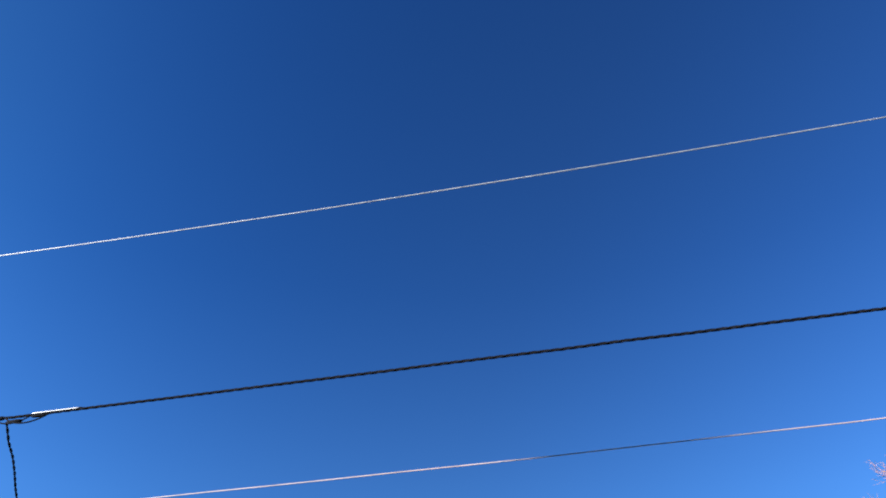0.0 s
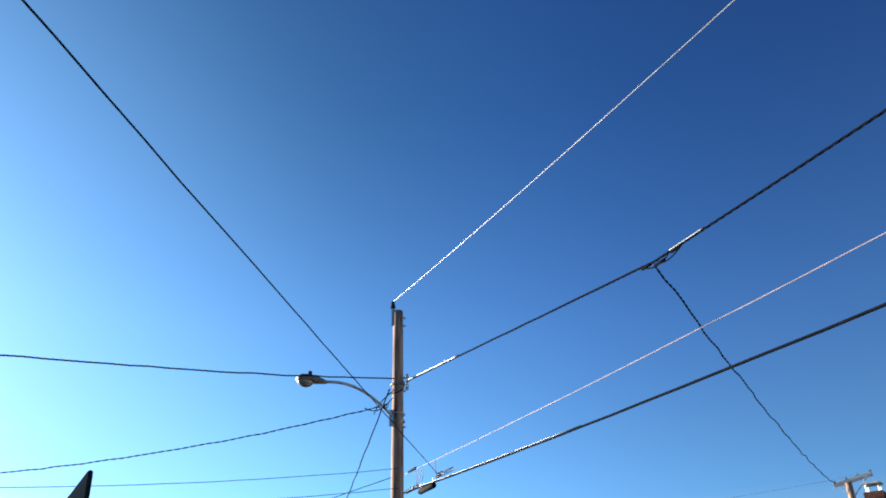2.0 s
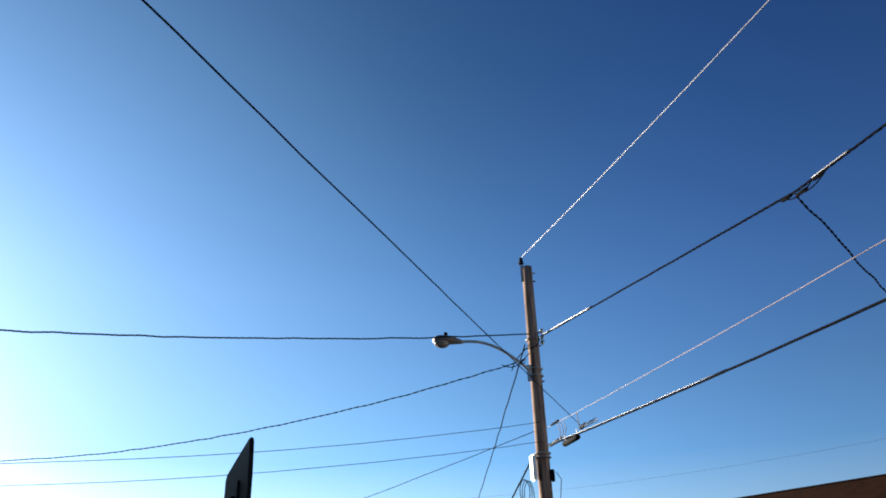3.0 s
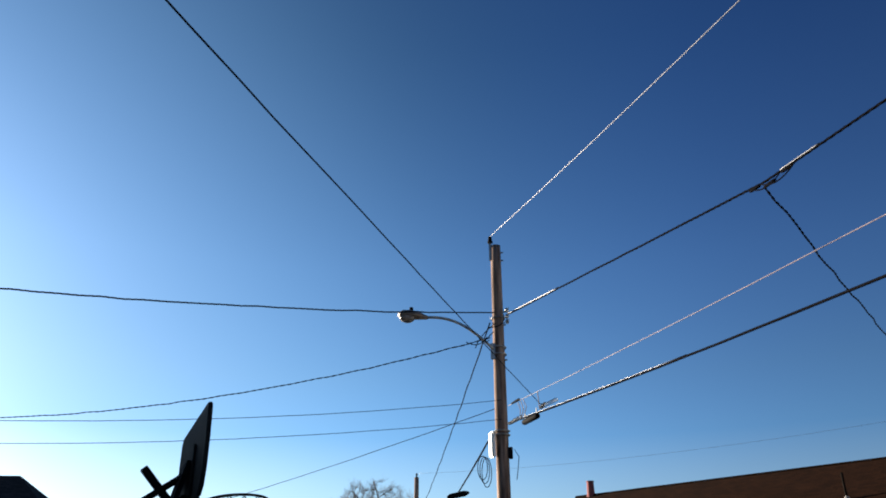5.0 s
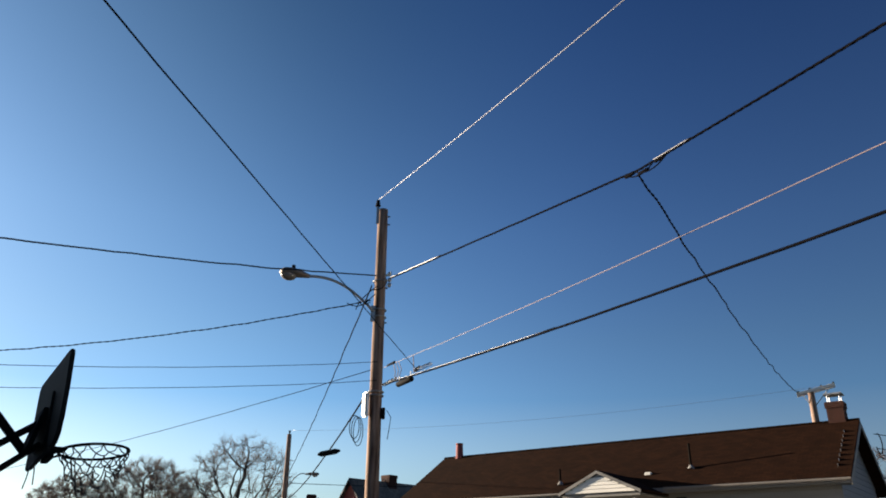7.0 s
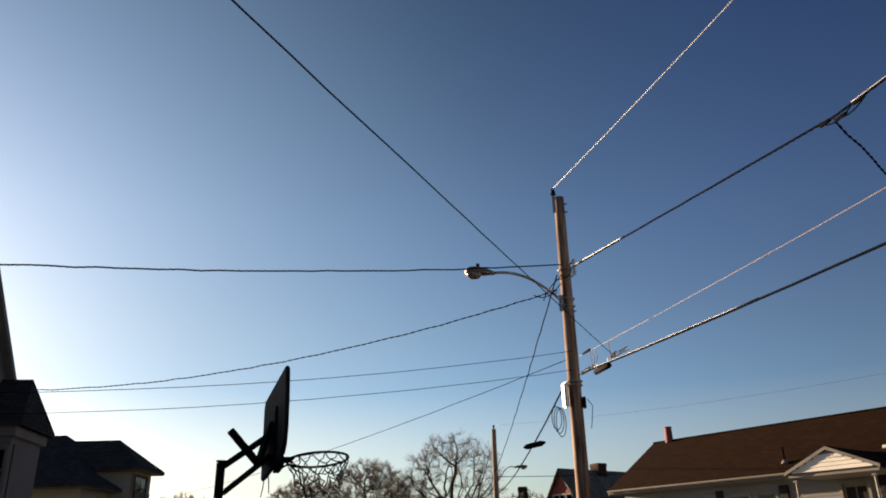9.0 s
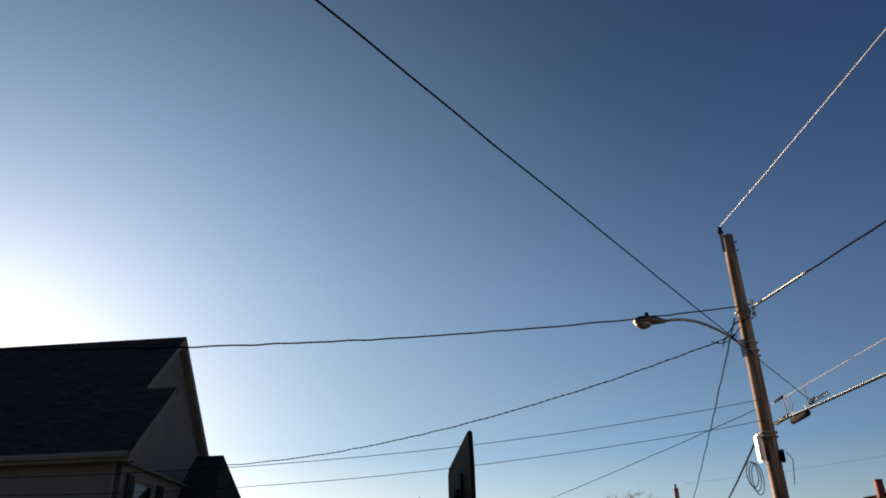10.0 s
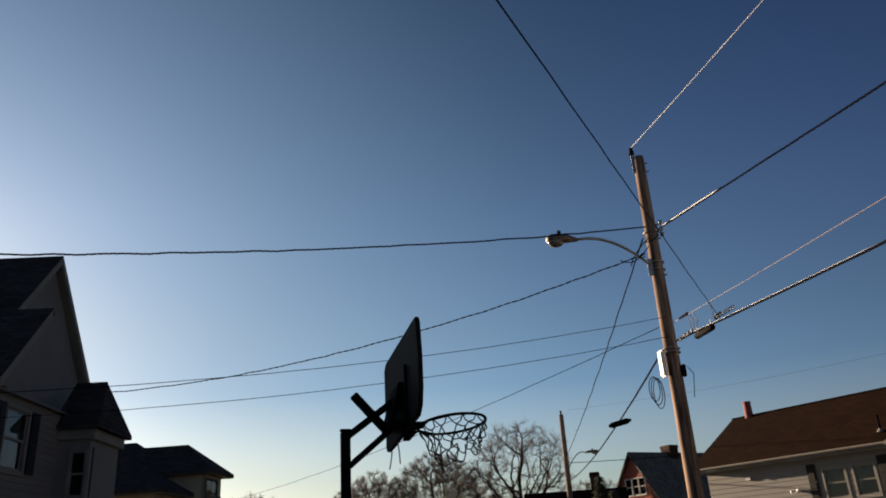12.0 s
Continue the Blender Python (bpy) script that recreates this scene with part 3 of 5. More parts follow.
    block(bm, 18.13, 18.77, d - 0.1, d + 0.5, 7.78 + Z, 7.84 + Z, 0.01)
    part("chimney_hood", bm, M["metal"], h, "metal chimney hood on four legs")
    part("meter_box", box_bm(2.4, 2.62, 0.5, 0.6, 3.7 + Z, 3.84 + Z, 0.01), M["metal"], h)
    bm = box_bm(4.5, 4.6, 0.42, 0.58, 3.05 + Z, 3.13 + Z, 0.01)
    tube(bm, [(4.5, 0.5, 3.12 + Z), (4.38, 0.4, 3.06 + Z)], [0.05, 0.07], 8)
    tube(bm, [(4.6, 0.5, 3.12 + Z), (4.72, 0.4, 3.06 + Z)], [0.05, 0.07], 8)
    part("floodlight", bm, M["plastic"], h, "white twin floodlight")
    return h


def white_house():
    h = thing("white_house", pose(10.29, 11.73, 1.3, 0, 0, -64), "two-storey white-sided house with grey shutters and brick chimney", "house")
    Z = -1.3
    L, d, ze, zr = 13.0, 2.45, 7.16 + Z, 8.39 + Z
    part("roof", slab_bm([(0.05, 0, ze), (L, 0, ze), (L, d, zr), (0.75, d, zr)], (0, 0.05, -0.12)), M["roofgrey"], h, "grey-brown shingle roof")
    part("roof", slab_bm([(0.75, d, zr), (L, d, zr), (L, 7, ze), (0.05, 7, ze)], (0, -0.05, -0.12)), M["roofgrey"], h)
    part("roof", slab_bm([(0.05, 7, ze), (0.05, 0, ze), (0.75, d, zr)], (0.05, 0, -0.12)), M["roofgrey"], h)
    wins = []
    for k in range(4):
        x = 1.72 + 3.07 * k
        for z in (5.72, 2.9):
            wins.append((x, x + 0.9, z + Z, z + 1.28 + Z))
    part("wall", cut_wall(bmesh.new(), 0.02, L - 0.3, -0.6, ze - 0.05, 0.5, 0.65, wins), M["white"], h)
    for q in ((0.02, 0.17, 0.65, 6.6), (L - 0.45, L - 0.3, 0.65, 6.6), (0.17, L - 0.45, 6.45, 6.6)):
        part("wall", box_bm(q[0], q[1], q[2], q[3], -0.6, ze - 0.05), M["white"], h)
    siding(h, 0.13, L - 0.3, 0.2, ze - 0.2, 0.12, M["white"], [(a - 0.1, b + 0.1, c - 0.1, e + 0.1) for a, b, c, e in wins], y=0.5)
    part("corner_board", box_bm(0.0, 0.12, 0.465, 0.66, 0, ze - 0.18), M["trim"], h)
    part("frieze", box_bm(0.13, L - 0.3, 0.45, 0.5, ze - 0.36, ze - 0.2, 0.01), M["trim"], h)
    # soffit and fascia grey instead of white: shade under the eave painted in
    part("soffit", box_bm(0.06, L, 0.03, 0.5, ze - 0.2, ze - 0.17), M["greytrim"], h)
    part("fascia", box_bm(0.05, L, -0.02, 0.03, ze - 0.22, ze - 0.01), M["greytrim"], h)
    gutter(h, 0.03, L, -0.02, ze - 0.11, M["trim"], 0.85)
    bm = tube_bm([(0.26, -0.06, ze - 0.12), (0.26, -0.04, ze - 0.26), (0.3, 0.38, ze - 0.42), (0.3, 0.42, ze - 0.6), (0.3, 0.42, -0.1)], 0.045, 8)
    part("downspout", bm, M["trim"], h)
    part("vent_box", box_bm(0.04, 0.24, 0.1, 0.4, ze - 0.34, ze - 0.2, 0.02), M["trim"], h)
    for i, (a, b, c, e) in enumerate(wins):
        window(h, a, b, c, e, 0.5, curtain=0.2, casing=0.11)
        for s in (a - 0.56, b + 0.15):
            shutter(h, s, s + 0.4, c - 0.06, e + 0.04, 0.48, M["shuttergrey"])
    brick_stack(h, 0.07, 0.51, 0.3, 0.86, ze - 0.1, 8.46 + Z, M["brick"], length=0.16, course=0.058)
    return h


def steep_house():
    h = thing("steep_roofed_house", pose(-13.217, 13.426, 0, 0, 0, 15.8), "grey two-storey house with steep dark shingle roof in shadow", "house")
    d, ze, zr, n, s = 3.66, 5.425, 9.516, 1.78, 0.85
    zn = ze + n * (zr - ze) / d
    X = -15.0
    out = [(X, 0, ze), (0, 0, ze), (0, n, zn), (-s, n, zn), (-s, d, zr), (X, d, zr)]
    part("roof", slab_bm(out, (0, 0.1, -0.12)), M["roofdark"], h, "charcoal shingle roof slope with stepped verge")
    part("roof", slab_bm([(X, d, zr), (-s, d, zr), (-s, 2 * d, ze), (X, 2 * d, ze)], (0, -0.1, -0.12)), M["roofdark"], h)
    g = M["greysiding"]
    win = (1.05, 2.0, 3.75, 5.0)
    low = [win, (2.2, 3.2, 0.9, 2.3)]
    side = Matrix.Translation((-0.35, 0, 0)) @ Matrix.Rotation(radians(90), 4, "Z")
    bm = cut_wall(bmesh.new(), 0.4, 2 * d - 0.4, -0.3, 5.3, 0, 0.15, low)
    bmesh.ops.transform(bm, matrix=side, verts=bm.verts)
    part("wall", bm, g, h)
    part("wall", box_bm(X + 0.4, -0.35, 0.4, 0.55, -0.3, 5.35), g, h)
    part("wall", box_bm(X + 0.4, -0.35, 2 * d - 0.55, 2 * d - 0.4, -0.3, 5.35), g, h)
    part("wall", box_bm(X + 0.4, X + 0.55, 0.55, 2 * d - 0.55, -0.3, 5.35), g, h)
    part("wall", slab_bm([(X + 0.4, 0.6, 5.35), (X + 0.4, 2 * d - 0.6, 5.35), (X + 0.4, d, zr - 0.4)], (0.12, 0, 0)), g, h)
    part("gable_wall", slab_bm([(-1.05, 0.5, 5.3), (-1.05, 2 * d - 0.35, 5.3), (-1.05, d, zr - 0.24)], (-0.12, 0, 0)), g, h)
    part("gable_wall", slab_bm([(-0.35, 0.4, 5.3), (-0.35, n, 5.3), (-0.35, n, zn - 0.16), (-0.35, 0.4, ze + 0.3)], (-0.1, 0, 0)), g, h)
    part("ledge", slab_bm([(-0.22, 0.4, 5.3), (-0.22, 2 * d - 0.3, 5.3), (-1.06, 2 * d - 0.3, 5.7), (-1.06, 0.4, 5.7)], (0, 0, -0.05)), g, h)
    siding(h, 0.4, 2 * d - 0.4, 0.2, 5.25, 0.15, g, [(a - 0.1, b + 0.1, c - 0.1, e + 0.1) for a, b, c, e in low], turn=side)
    t = M["greytrim"]
    for a, b in (((-s + 0.012, n, zn), (-s + 0.012, d, zr)), ((0.012, 0, ze), (0.012, n, zn))):
        part("bargeboard", slab_bm([(a[0], a[1], a[2] - 0.03), (b[0], b[1], b[2] - 0.03), (b[0], b[1], b[2] - 0.26), (a[0], a[1], a[2] - 0.26)], (-0.03, 0, 0)), t, h, "pale verge board")
    part("bargeboard", slab_bm([(-s + 0.012, d, zr - 0.03), (-s + 0.012, 2 * d, ze - 0.03), (-s + 0.012, 2 * d, ze - 0.26), (-s + 0.012, d, zr - 0.26)], (-0.03, 0, 0)), t, h, "pale verge board")
    part("soffit", box_bm(X, -0.02, 0.1, 0.4, ze - 0.17, ze - 0.14), t, h)
    part("soffit", slab_bm([(-s - 0.02, d, zr - 0.26), (-s - 0.02, 2 * d, ze - 0.26), (-1.2, 2 * d, ze - 0.26), (-1.2, d, zr - 0.26)], (0, 0, -0.03)), t, h, "pale soffit under the verge")
    part("soffit", slab_bm([(-s - 0.02, n, zn - 0.26), (-s - 0.02, d, zr - 0.26), (-1.2, d, zr - 0.26), (-1.2, n, zn - 0.26)], (0, 0, -0.03)), t, h, "pale soffit under the verge")
    part("fascia", box_bm(X, -0.02, 0.02, 0.05, ze - 0.2, ze - 0.01), t, h)
    gutter(h, X, 0, 0.01, ze - 0.13, t)
    part("downspout", tube_bm([(-0.5, 0.3, ze - 0.2), (-0.5, 0.36, ze - 0.4), (-0.5, 0.36, 0.1)], 0.045, 8), t, h)
    for i, (a, b, c, e) in enumerate(low):
        window(h, a, b, c, e, 0, turn=side, mat=t, curtain=0.95 if i == 0 else 0.3)
    for a, b in ((0.62, 0.93), (2.12, 2.45)):
        shutter(h, a, b, 3.7, 5.05, -0.02, M["shutter"], turn=side)
    # shallow hip-roofed bay on the gable wall
    bx, ya, yb, be, br, rx = 0.7, 3.4, 5.6, 4.97, 6.24, 0.33
    ym = (ya + yb) / 2
    part("bay_roof", slab_bm([(-0.45, ya, be), (bx, ya, be), (rx, ym, br), (-0.45, ym, br)], (0, 0, -0.1)), M["roofdark"], h)
    part("bay_roof", slab_bm([(bx, ya, be), (bx, yb, be), (rx, ym, br)], (0, 0, -0.1)), M["roofdark"], h)
    part("bay_roof", slab_bm([(bx, yb, be), (-0.45, yb, be), (-0.45, ym, br), (rx, ym, br)], (0, 0, -0.1)), M["roofdark"], h)
    part("bay_frieze", box_bm(-0.34, bx - 0.14, ya + 0.1, yb - 0.1, be - 0.34, be - 0.09, 0.01), t, h, "pale frieze board")
    hole = [(0.02, 0.38, 3.3, 4.35)]
    part("bay_wall", cut_wall(bmesh.new(), -0.34, bx - 0.25, -0.3, be - 0.34, ya + 0.2, ya + 0.32, hole), g, h)
    part("bay_wall", box_bm(bx - 0.37, bx - 0.25, ya + 0.32, yb - 0.2, -0.3, be - 0.34), g, h)
    part("bay_wall", box_bm(-0.34, bx - 0.37, yb - 0.32, yb - 0.2, -0.3, be - 0.34), g, h)
    window(h, *hole[0], ya + 0.2, mat=t, casing=0.05)
    brick_stack(h, -8.72, -8.25, d - 0.3, d + 0.3, zr - 0.6, 10.8, M["brick"], cap=False)
    for x, y in ((-8.2, 1.2), (-6.6, 1.0)):
        z = ze + y * (zr - ze) / d
        part("vent_pipe", tube_bm([(x, y, z - 0.1), (x, y, z + 0.5)], 0.05, 8), M["black"], h)
    return h


def hip_roof(h, x0, x1, y0, y1, ze, zr, mat, lip=0.15, run=None):
    """Four slopes over a rectangle, its ridge along x."""
    half = (y1 - y0) / 2
    ym = (y0 + y1) / 2
    run = run or half
    a, b = (x0 + run, ym, zr), (x1 - run, ym, zr)
    c = [(x0, y0, ze), (x1, y0, ze), (x1, y1, ze), (x0, y1, ze)]
    for out in ([c[0], c[1], b, a], [c[1], c[2], b], [c[2], c[3], a, b], [c[3], c[0], a]):
        part("roof", slab_bm(out, (0, 0, -lip)), mat, h)
    part("soffit", box_bm(x0 + 0.05, x1 - 0.05, y0 + 0.05, y1 - 0.05, ze - lip - 0.03, ze - lip - 0.005), M["greytrim"], h)


def stucco_house():
    h = thing("stucco_house", pose(-25.44, 42.44, 0, 0, 0, 9), "beige stucco two-storey house with dark hip roofs", "house")
    hip_roof(h, -12, 0.0, 0, 3.84, 7.1, 8.88, M["roofdark"], 0.2, 2.3)
    hip_roof(h, -17, -3.1, 0.15, 6.9, 7.0, 9.5, M["roofdark"], 0.2)
    east = Matrix.Translation((-0.6, 0, 0)) @ Matrix.Rotation(radians(90), 4, "Z")
    we = [(0.85, 2.55, 5.2, 6.6), (0.85, 2.3, 2.5, 4.15)]
    bm = cut_wall(bmesh.new(), 0.6, 3.24, -0.3, 6.88, 0, 0.15, we)
    bmesh.ops.transform(bm, matrix=east, verts=bm.verts)
    part("wall", bm, M["stucco"], h)
    wf = [(-7.5, -6.5, 4.6, 6.0)]
    part("wall", cut_wall(bmesh.new(), -11.4, -0.6, -0.3, 6.88, 0.6, 0.75, wf), M["stucco"], h)
    part("wall", box_bm(-11.4, -0.75, 3.09, 3.24, -0.3, 6.88), M["stucco"], h)
    part("wall", box_bm(-11.4, -11.25, 0.75, 3.09, -0.3, 6.88), M["stucco"], h)
    for q in we:
        window(h, *q, 0, turn=east, mat=M["shutter"], bars=2)
    for q in wf:
        window(h, *q, 0.6, mat=M["shutter"])
    for y0, y1 in ((0.9, 1.62), (1.8, 2.45)):
        ac = part("air_conditioner", box_bm(-0.62, -0.25, y0, y1, 5.24, 5.72, 0.02), M["lampgrey"], h, "window air conditioner")
        bm = bmesh.new()
        for k in range(6):
            block(bm, -0.25, -0.235, y0 + 0.05, y1 - 0.05, 5.3 + k * 0.06, 5.32 + k * 0.06)
        part("grille", bm, M["black"], ac)
    part("awning", slab_bm([(-1.6, 3.25, 5.45), (-0.2, 3.25, 5.45), (0.05, 4.6, 4.95), (-1.6, 4.6, 4.95)], (0, 0, -0.3)), M["roofdark"], h, "small dark roof over the back door")
    # lower wing in front, under its own hip roof
    hip_roof(h, -10, -1.1, -3.8, 0.4, 5.8, 7.3, M["roofdark"], 0.18)
    wing = [(-2.1, -1.1, 2.2, 3.75)]
    part("wall", box_bm(-9.4, -2.05, -3.15, -3.0, -0.3, 5.6), M["stucco"], h)
    side = Matrix.Translation((-1.9, 0, 0)) @ Matrix.Rotation(radians(90), 4, "Z")
    bm = cut_wall(bmesh.new(), -3.15, 0.6, -0.3, 5.6, 0, 0.15, wing)
    bmesh.ops.transform(bm, matrix=side, verts=bm.verts)
    part("wall", bm, M["stucco"], h)
    for q in wing:
        window(h, *q, 0, turn=side, mat=M["shutter"])
    return h


def cream_house():
    h = thing("cream_house", pose(0, 0, 0, 0, 0, 124), "cream-sided two-storey house with deep dark eaves", "house")
    c = M["cream"]
    # nearer, taller wing
    hip_roof(h, -7.0, 6.82, 3.79, 11.4, 5.77, 8.4, M["roofdark"], 0.1)
    part("wall", box_bm(-6.4, 5.72, 4.06, 4.2, -0.2, 5.6), c, h)
    part("wall", box_bm(5.57, 5.72, 4.2, 10.9, -0.2, 5.6), c, h)
    part("wall", box_bm(-6.4, -6.25, 4.2, 10.9, -0.2, 5.6), c, h)
    part("wall", box_bm(-6.25, 5.57, 10.75, 10.9, -0.2, 5.6), c, h)
    siding(h, -6.4, 5.66, 0.2, 5.58, 0.1, c, y=4.06)
    part("corner_board", box_bm(5.66, 5.75, 4.02, 4.11, 0.2, 5.6), M["dulltrim"], h)
    # farther, lower wing
    hip_roof(h, 3.0, 8.49, 3.57, 10.0, 4.57, 6.9, M["roofdark"], 0.1)
    win = (5.78, 6.3, 2.75, 4.1)
    part("wall", cut_wall(bmesh.new(), 5.73, 7.21, -0.2, 4.43, 3.84, 3.99, [win]), c, h)
    part("wall", box_bm(7.06, 7.21, 3.99, 9.4, -0.2, 4.43), c, h)
    part("frieze", box_bm(5.78, 7.16, 3.79, 3.84, 4.28, 4.42, 0.01), c, h)
    siding(h, 5.74, 7.16, 2.3, 4.3, 0.1, c, [(win[0] - 0.1, win[1] + 0.1, win[2] - 0.1, win[3] + 0.1)], y=3.84)
    part("corner_board", box_bm(7.15, 7.24, 3.8, 3.89, 0.2, 4.43), c, h)
    window(h, *win, 3.84, mat=M["greytrim"], curtain=0.0)
    part("porch_roof", slab_bm([(1.5, 3.78, 2.95), (8.6, 3.78, 2.95), (8.8, 2.45, 2.45), (1.5, 2.45, 2.45)], (0, 0, -0.16)), M["roofdark"], h, "dark porch roof below the siding")
    for x in (2.4, 8.3):
        part("porch_post", box_bm(x, x + 0.12, 2.75, 2.87, 0, 2.35, 0.01), M["trim"], h)
    part("porch_beam", box_bm(1.7, 8.5, 2.75, 2.87, 2.2, 2.34), M["cream"], h)
    return h


def red_house():
    h = thing("red_house", pose(-1.79, 57.4, 1.3, 0, 0, -48), "dark red gabled house with white windows beyond the pole", "house")
    Z = -1.3
    zr, ze, w, L = 7.6 + Z, 3.2 + Z, 3.4, 13.0
    sl = (zr - ze) / w
    roofs = [(-w, 0, ze), (0, 0, zr), (0, L, zr), (-w, L, ze)], [(0, 0, zr), (w, 0, ze), (w, L, ze), (0, L, zr)]
    for r in roofs:
        part("roof", slab_bm(r, (0, 0, -0.14)), M["roofash"], h)
    wins = [(-1.0, -0.38, 4.7 + Z, 5.8 + Z), (-0.31, 0.31, 4.7 + Z, 5.8 + Z), (0.38, 1.0, 4.7 + Z, 5.8 + Z)]
    bm = bmesh.new()
    cut_wall(bm, -1.15, 1.15, -0.5, 5.9 + Z, 0.3, 0.45, wins)
    block(bm, -w + 0.3, -1.15, 0.3, 0.45, -0.5, ze)
    block(bm, 1.15, w - 0.3, 0.3, 0.45, -0.5, ze)
    part("wall", bm, M["redwall"], h)
    for s in (-1, 1):
        part("gable_wall", slab_bm([(s * 1.15, 0.3, ze), (s * (w - 0.2), 0.3, ze), (s * 1.15, 0.3, zr - 1.15 * sl - 0.15)], (0, 0.15, 0)), M["redwall"], h)
    part("gable_wall", slab_bm([(-1.15, 0.3, 5.9 + Z), (1.15, 0.3, 5.9 + Z), (1.15, 0.3, zr - 1.15 * sl - 0.1), (0, 0.3, zr - 0.1), (-1.15, 0.3, zr - 1.15 * sl - 0.1)], (0, 0.15, 0)), M["redwall"], h)
    for s in (-1, 1):
        part("wall", box_bm(min(s * (w - 0.3), s * (w - 0.45)), max(s * (w - 0.3), s * (w - 0.45)), 0.45, L - 0.3, -0.5, ze), M["redwall"], h)
        part("bargeboard", slab_bm([(s * w, -0.03, ze - 0.05), (0, -0.03, zr - 0.05), (0, -0.03, zr - 0.2), (s * w, -0.03, ze - 0.2)], (0, 0.03, 0)), M["shuttergrey"], h)
    for q in wins:
        window(h, *q, 0.3, casing=0.034)
    brick_stack(h, -0.5, 0.4, 3.6, 4.4, zr - 0.8, zr + 0.5, M["brick"])
    part("porch_roof", slab_bm([(-w, 0.25, 3.3 + Z), (w, 0.25, 3.3 + Z), (w, -1.6, 2.9 + Z), (-w, -1.6, 2.9 + Z)], (0, 0, -0.12)), M["roofash"], h)
    return h


def small_gabled_house(name, x, y, rz, w, L, ze, zr, wall, roof, label, chimney=None):
    h = thing(name, pose(x, y, 0, 0, 0, rz), label, "house")
    part("roof", slab_bm([(-w, 0, ze), (0, 0, zr), (0, L, zr), (-w, L, ze)], (0, 0, -0.15)), roof, h)
    part("roof", slab_bm([(0, 0, zr), (w, 0, ze), (w, L, ze), (0, L, zr)], (0, 0, -0.15)), roof, h)
    for yy in (0.25, L - 0.4):
        part("wall", slab_bm([(-w + 0.25, yy, -0.3), (w - 0.25, yy, -0.3), (w - 0.25, yy, ze), (0, yy, zr - 0.2), (-w + 0.25, yy, ze)], (0, 0.15, 0)), wall, h)
    for s in (-1, 1):
        a, b = sorted((s * (w - 0.25), s * (w - 0.4)))
        part("wall", box_bm(a, b, 0.4, L - 0.4, -0.3, ze), wall, h)
    if chimney:
        brick_stack(h, *chimney, M["brick"])
    return h


ranch_house()
white_house()
steep_house()
stucco_house()
cream_house()
red_house()
small_gabled_house("pale_house", -32.5, 61.9, 20, 3.4, 9, 3.9, 5.15, M["white"], M["roofgrey"], "low pale gabled house far beyond the trees")
small_gabled_house("dark_roofed_house", -2.05, 51.2, 95, 2.95, 6.3, 3.24, 4.87, M["redwall"], M["roofbrown"], "dark-roofed house behind the far pole", (-0.4, 0.33, 1.56, 2.13, 4.3, 5.86))
small_gabled_house("brown_gabled_house", -10.3, 60.0, 10, 2.2, 7, 3.2, 5.3, M["cream"], M["roofgrey"], "small tan gabled house beneath a bare tree")


# ---- poles ----
WAY = Vector((math.sin(0.4187), -math.cos(0.4187), 0))     # along the street, towards the viewer


def wood_pole(name, x, y, z0, z1, r0, r1, label, lean=(0, 0)):
    p = thing(name, pose(x, y, z0), label, "utility pole")
    n = 14
    pts = [(lean[0] * (q / n) * (z1 - z0), lean[1] * (q / n) * (z1 - z0), (z1 - z0) * q / n) for q in range(n + 1)]
    part("pole", tube_bm(pts, [r0 + (r1 - r0) * q / n for q in range(n + 1)], 20), M["pole"], p, "weathered brown wooden shaft", smooth=True)
    return p


def luminaire(parent, base, tip, rise, head=0.6):
    """A cobra-head lamp on a bent arm, from base to tip, both in the parent's space."""
    base, tip = Vector(base), Vector(tip)
    flat = Vector((tip.x - base.x, tip.y - base.y, 0))
    out = flat.normalized()
    neck = tip - out * head
    pts = []
    for k in range(13):
        q = k / 12
        p = base.lerp(neck, q)
        p.z = base.z + (neck.z - base.z) * math.sin(q * math.pi / 2) ** 0.9 + rise * math.sin(q * math.pi) * 0.4
        pts.append(p)
    arm = part("lamp_arm", tube_bm(pts, 0.03, 8), M["metal"], parent, "bent grey lamp arm", smooth=True)
    side = out.cross(Vector((0, 0, 1)))
    m = Matrix((( out.x, side.x, 0, neck.x), (out.y, side.y, 0, neck.y), (0, 0, 1, neck.z), (0, 0, 0, 1)))
    bm = bmesh.new()
    rings = []
    for q, w, up, dn in ((-0.06, 0.04, 0.04, -0.04), (0.1, 0.06, 0.07, -0.05), (0.3, 0.13, 0.1, -0.06), (0.6, 0.17, 0.11, -0.07), (0.88, 0.15, 0.09, -0.07), (1.0, 0.08, 0.05, -0.06)):
        ring = []
        for k in range(12):
            a = 2 * math.pi * k / 12
            z = math.sin(a)
            ring.append(bm.verts.new(m @ Vector((q * head, math.cos(a) * w, z * up if z > 0 else -z * dn))))
        rings.append(ring)
    for a, b in zip(rings, rings[1:]):
        for k in range(12):
            bm.faces.new((a[k], a[(k + 1) % 12], b[(k + 1) % 12], b[k]))
    bm.faces.new(rings[0])
    bm.faces.new(rings[-1])
    body = part("luminaire", bm, M["lampgrey"], parent, "grey cast cobra-head luminaire", smooth=True)
    bm = bmesh.new()
    bmesh.ops.create_uvsphere(bm, u_segments=14, v_segments=8, radius=1, matrix=m @ Matrix.LocRotScale((head * 0.7, 0, -0.06), None, (0.17, 0.13, 0.11)))
    part("lens", bm, M["lens"], body, "bulging glass lens", smooth=True)
    part("photocell", tube_bm([m @ Vector((head * 0.55, 0, 0.1)), m @ Vector((head * 0.55, 0, 0.18))], 0.04, 10), M["black"], body)
    return arm


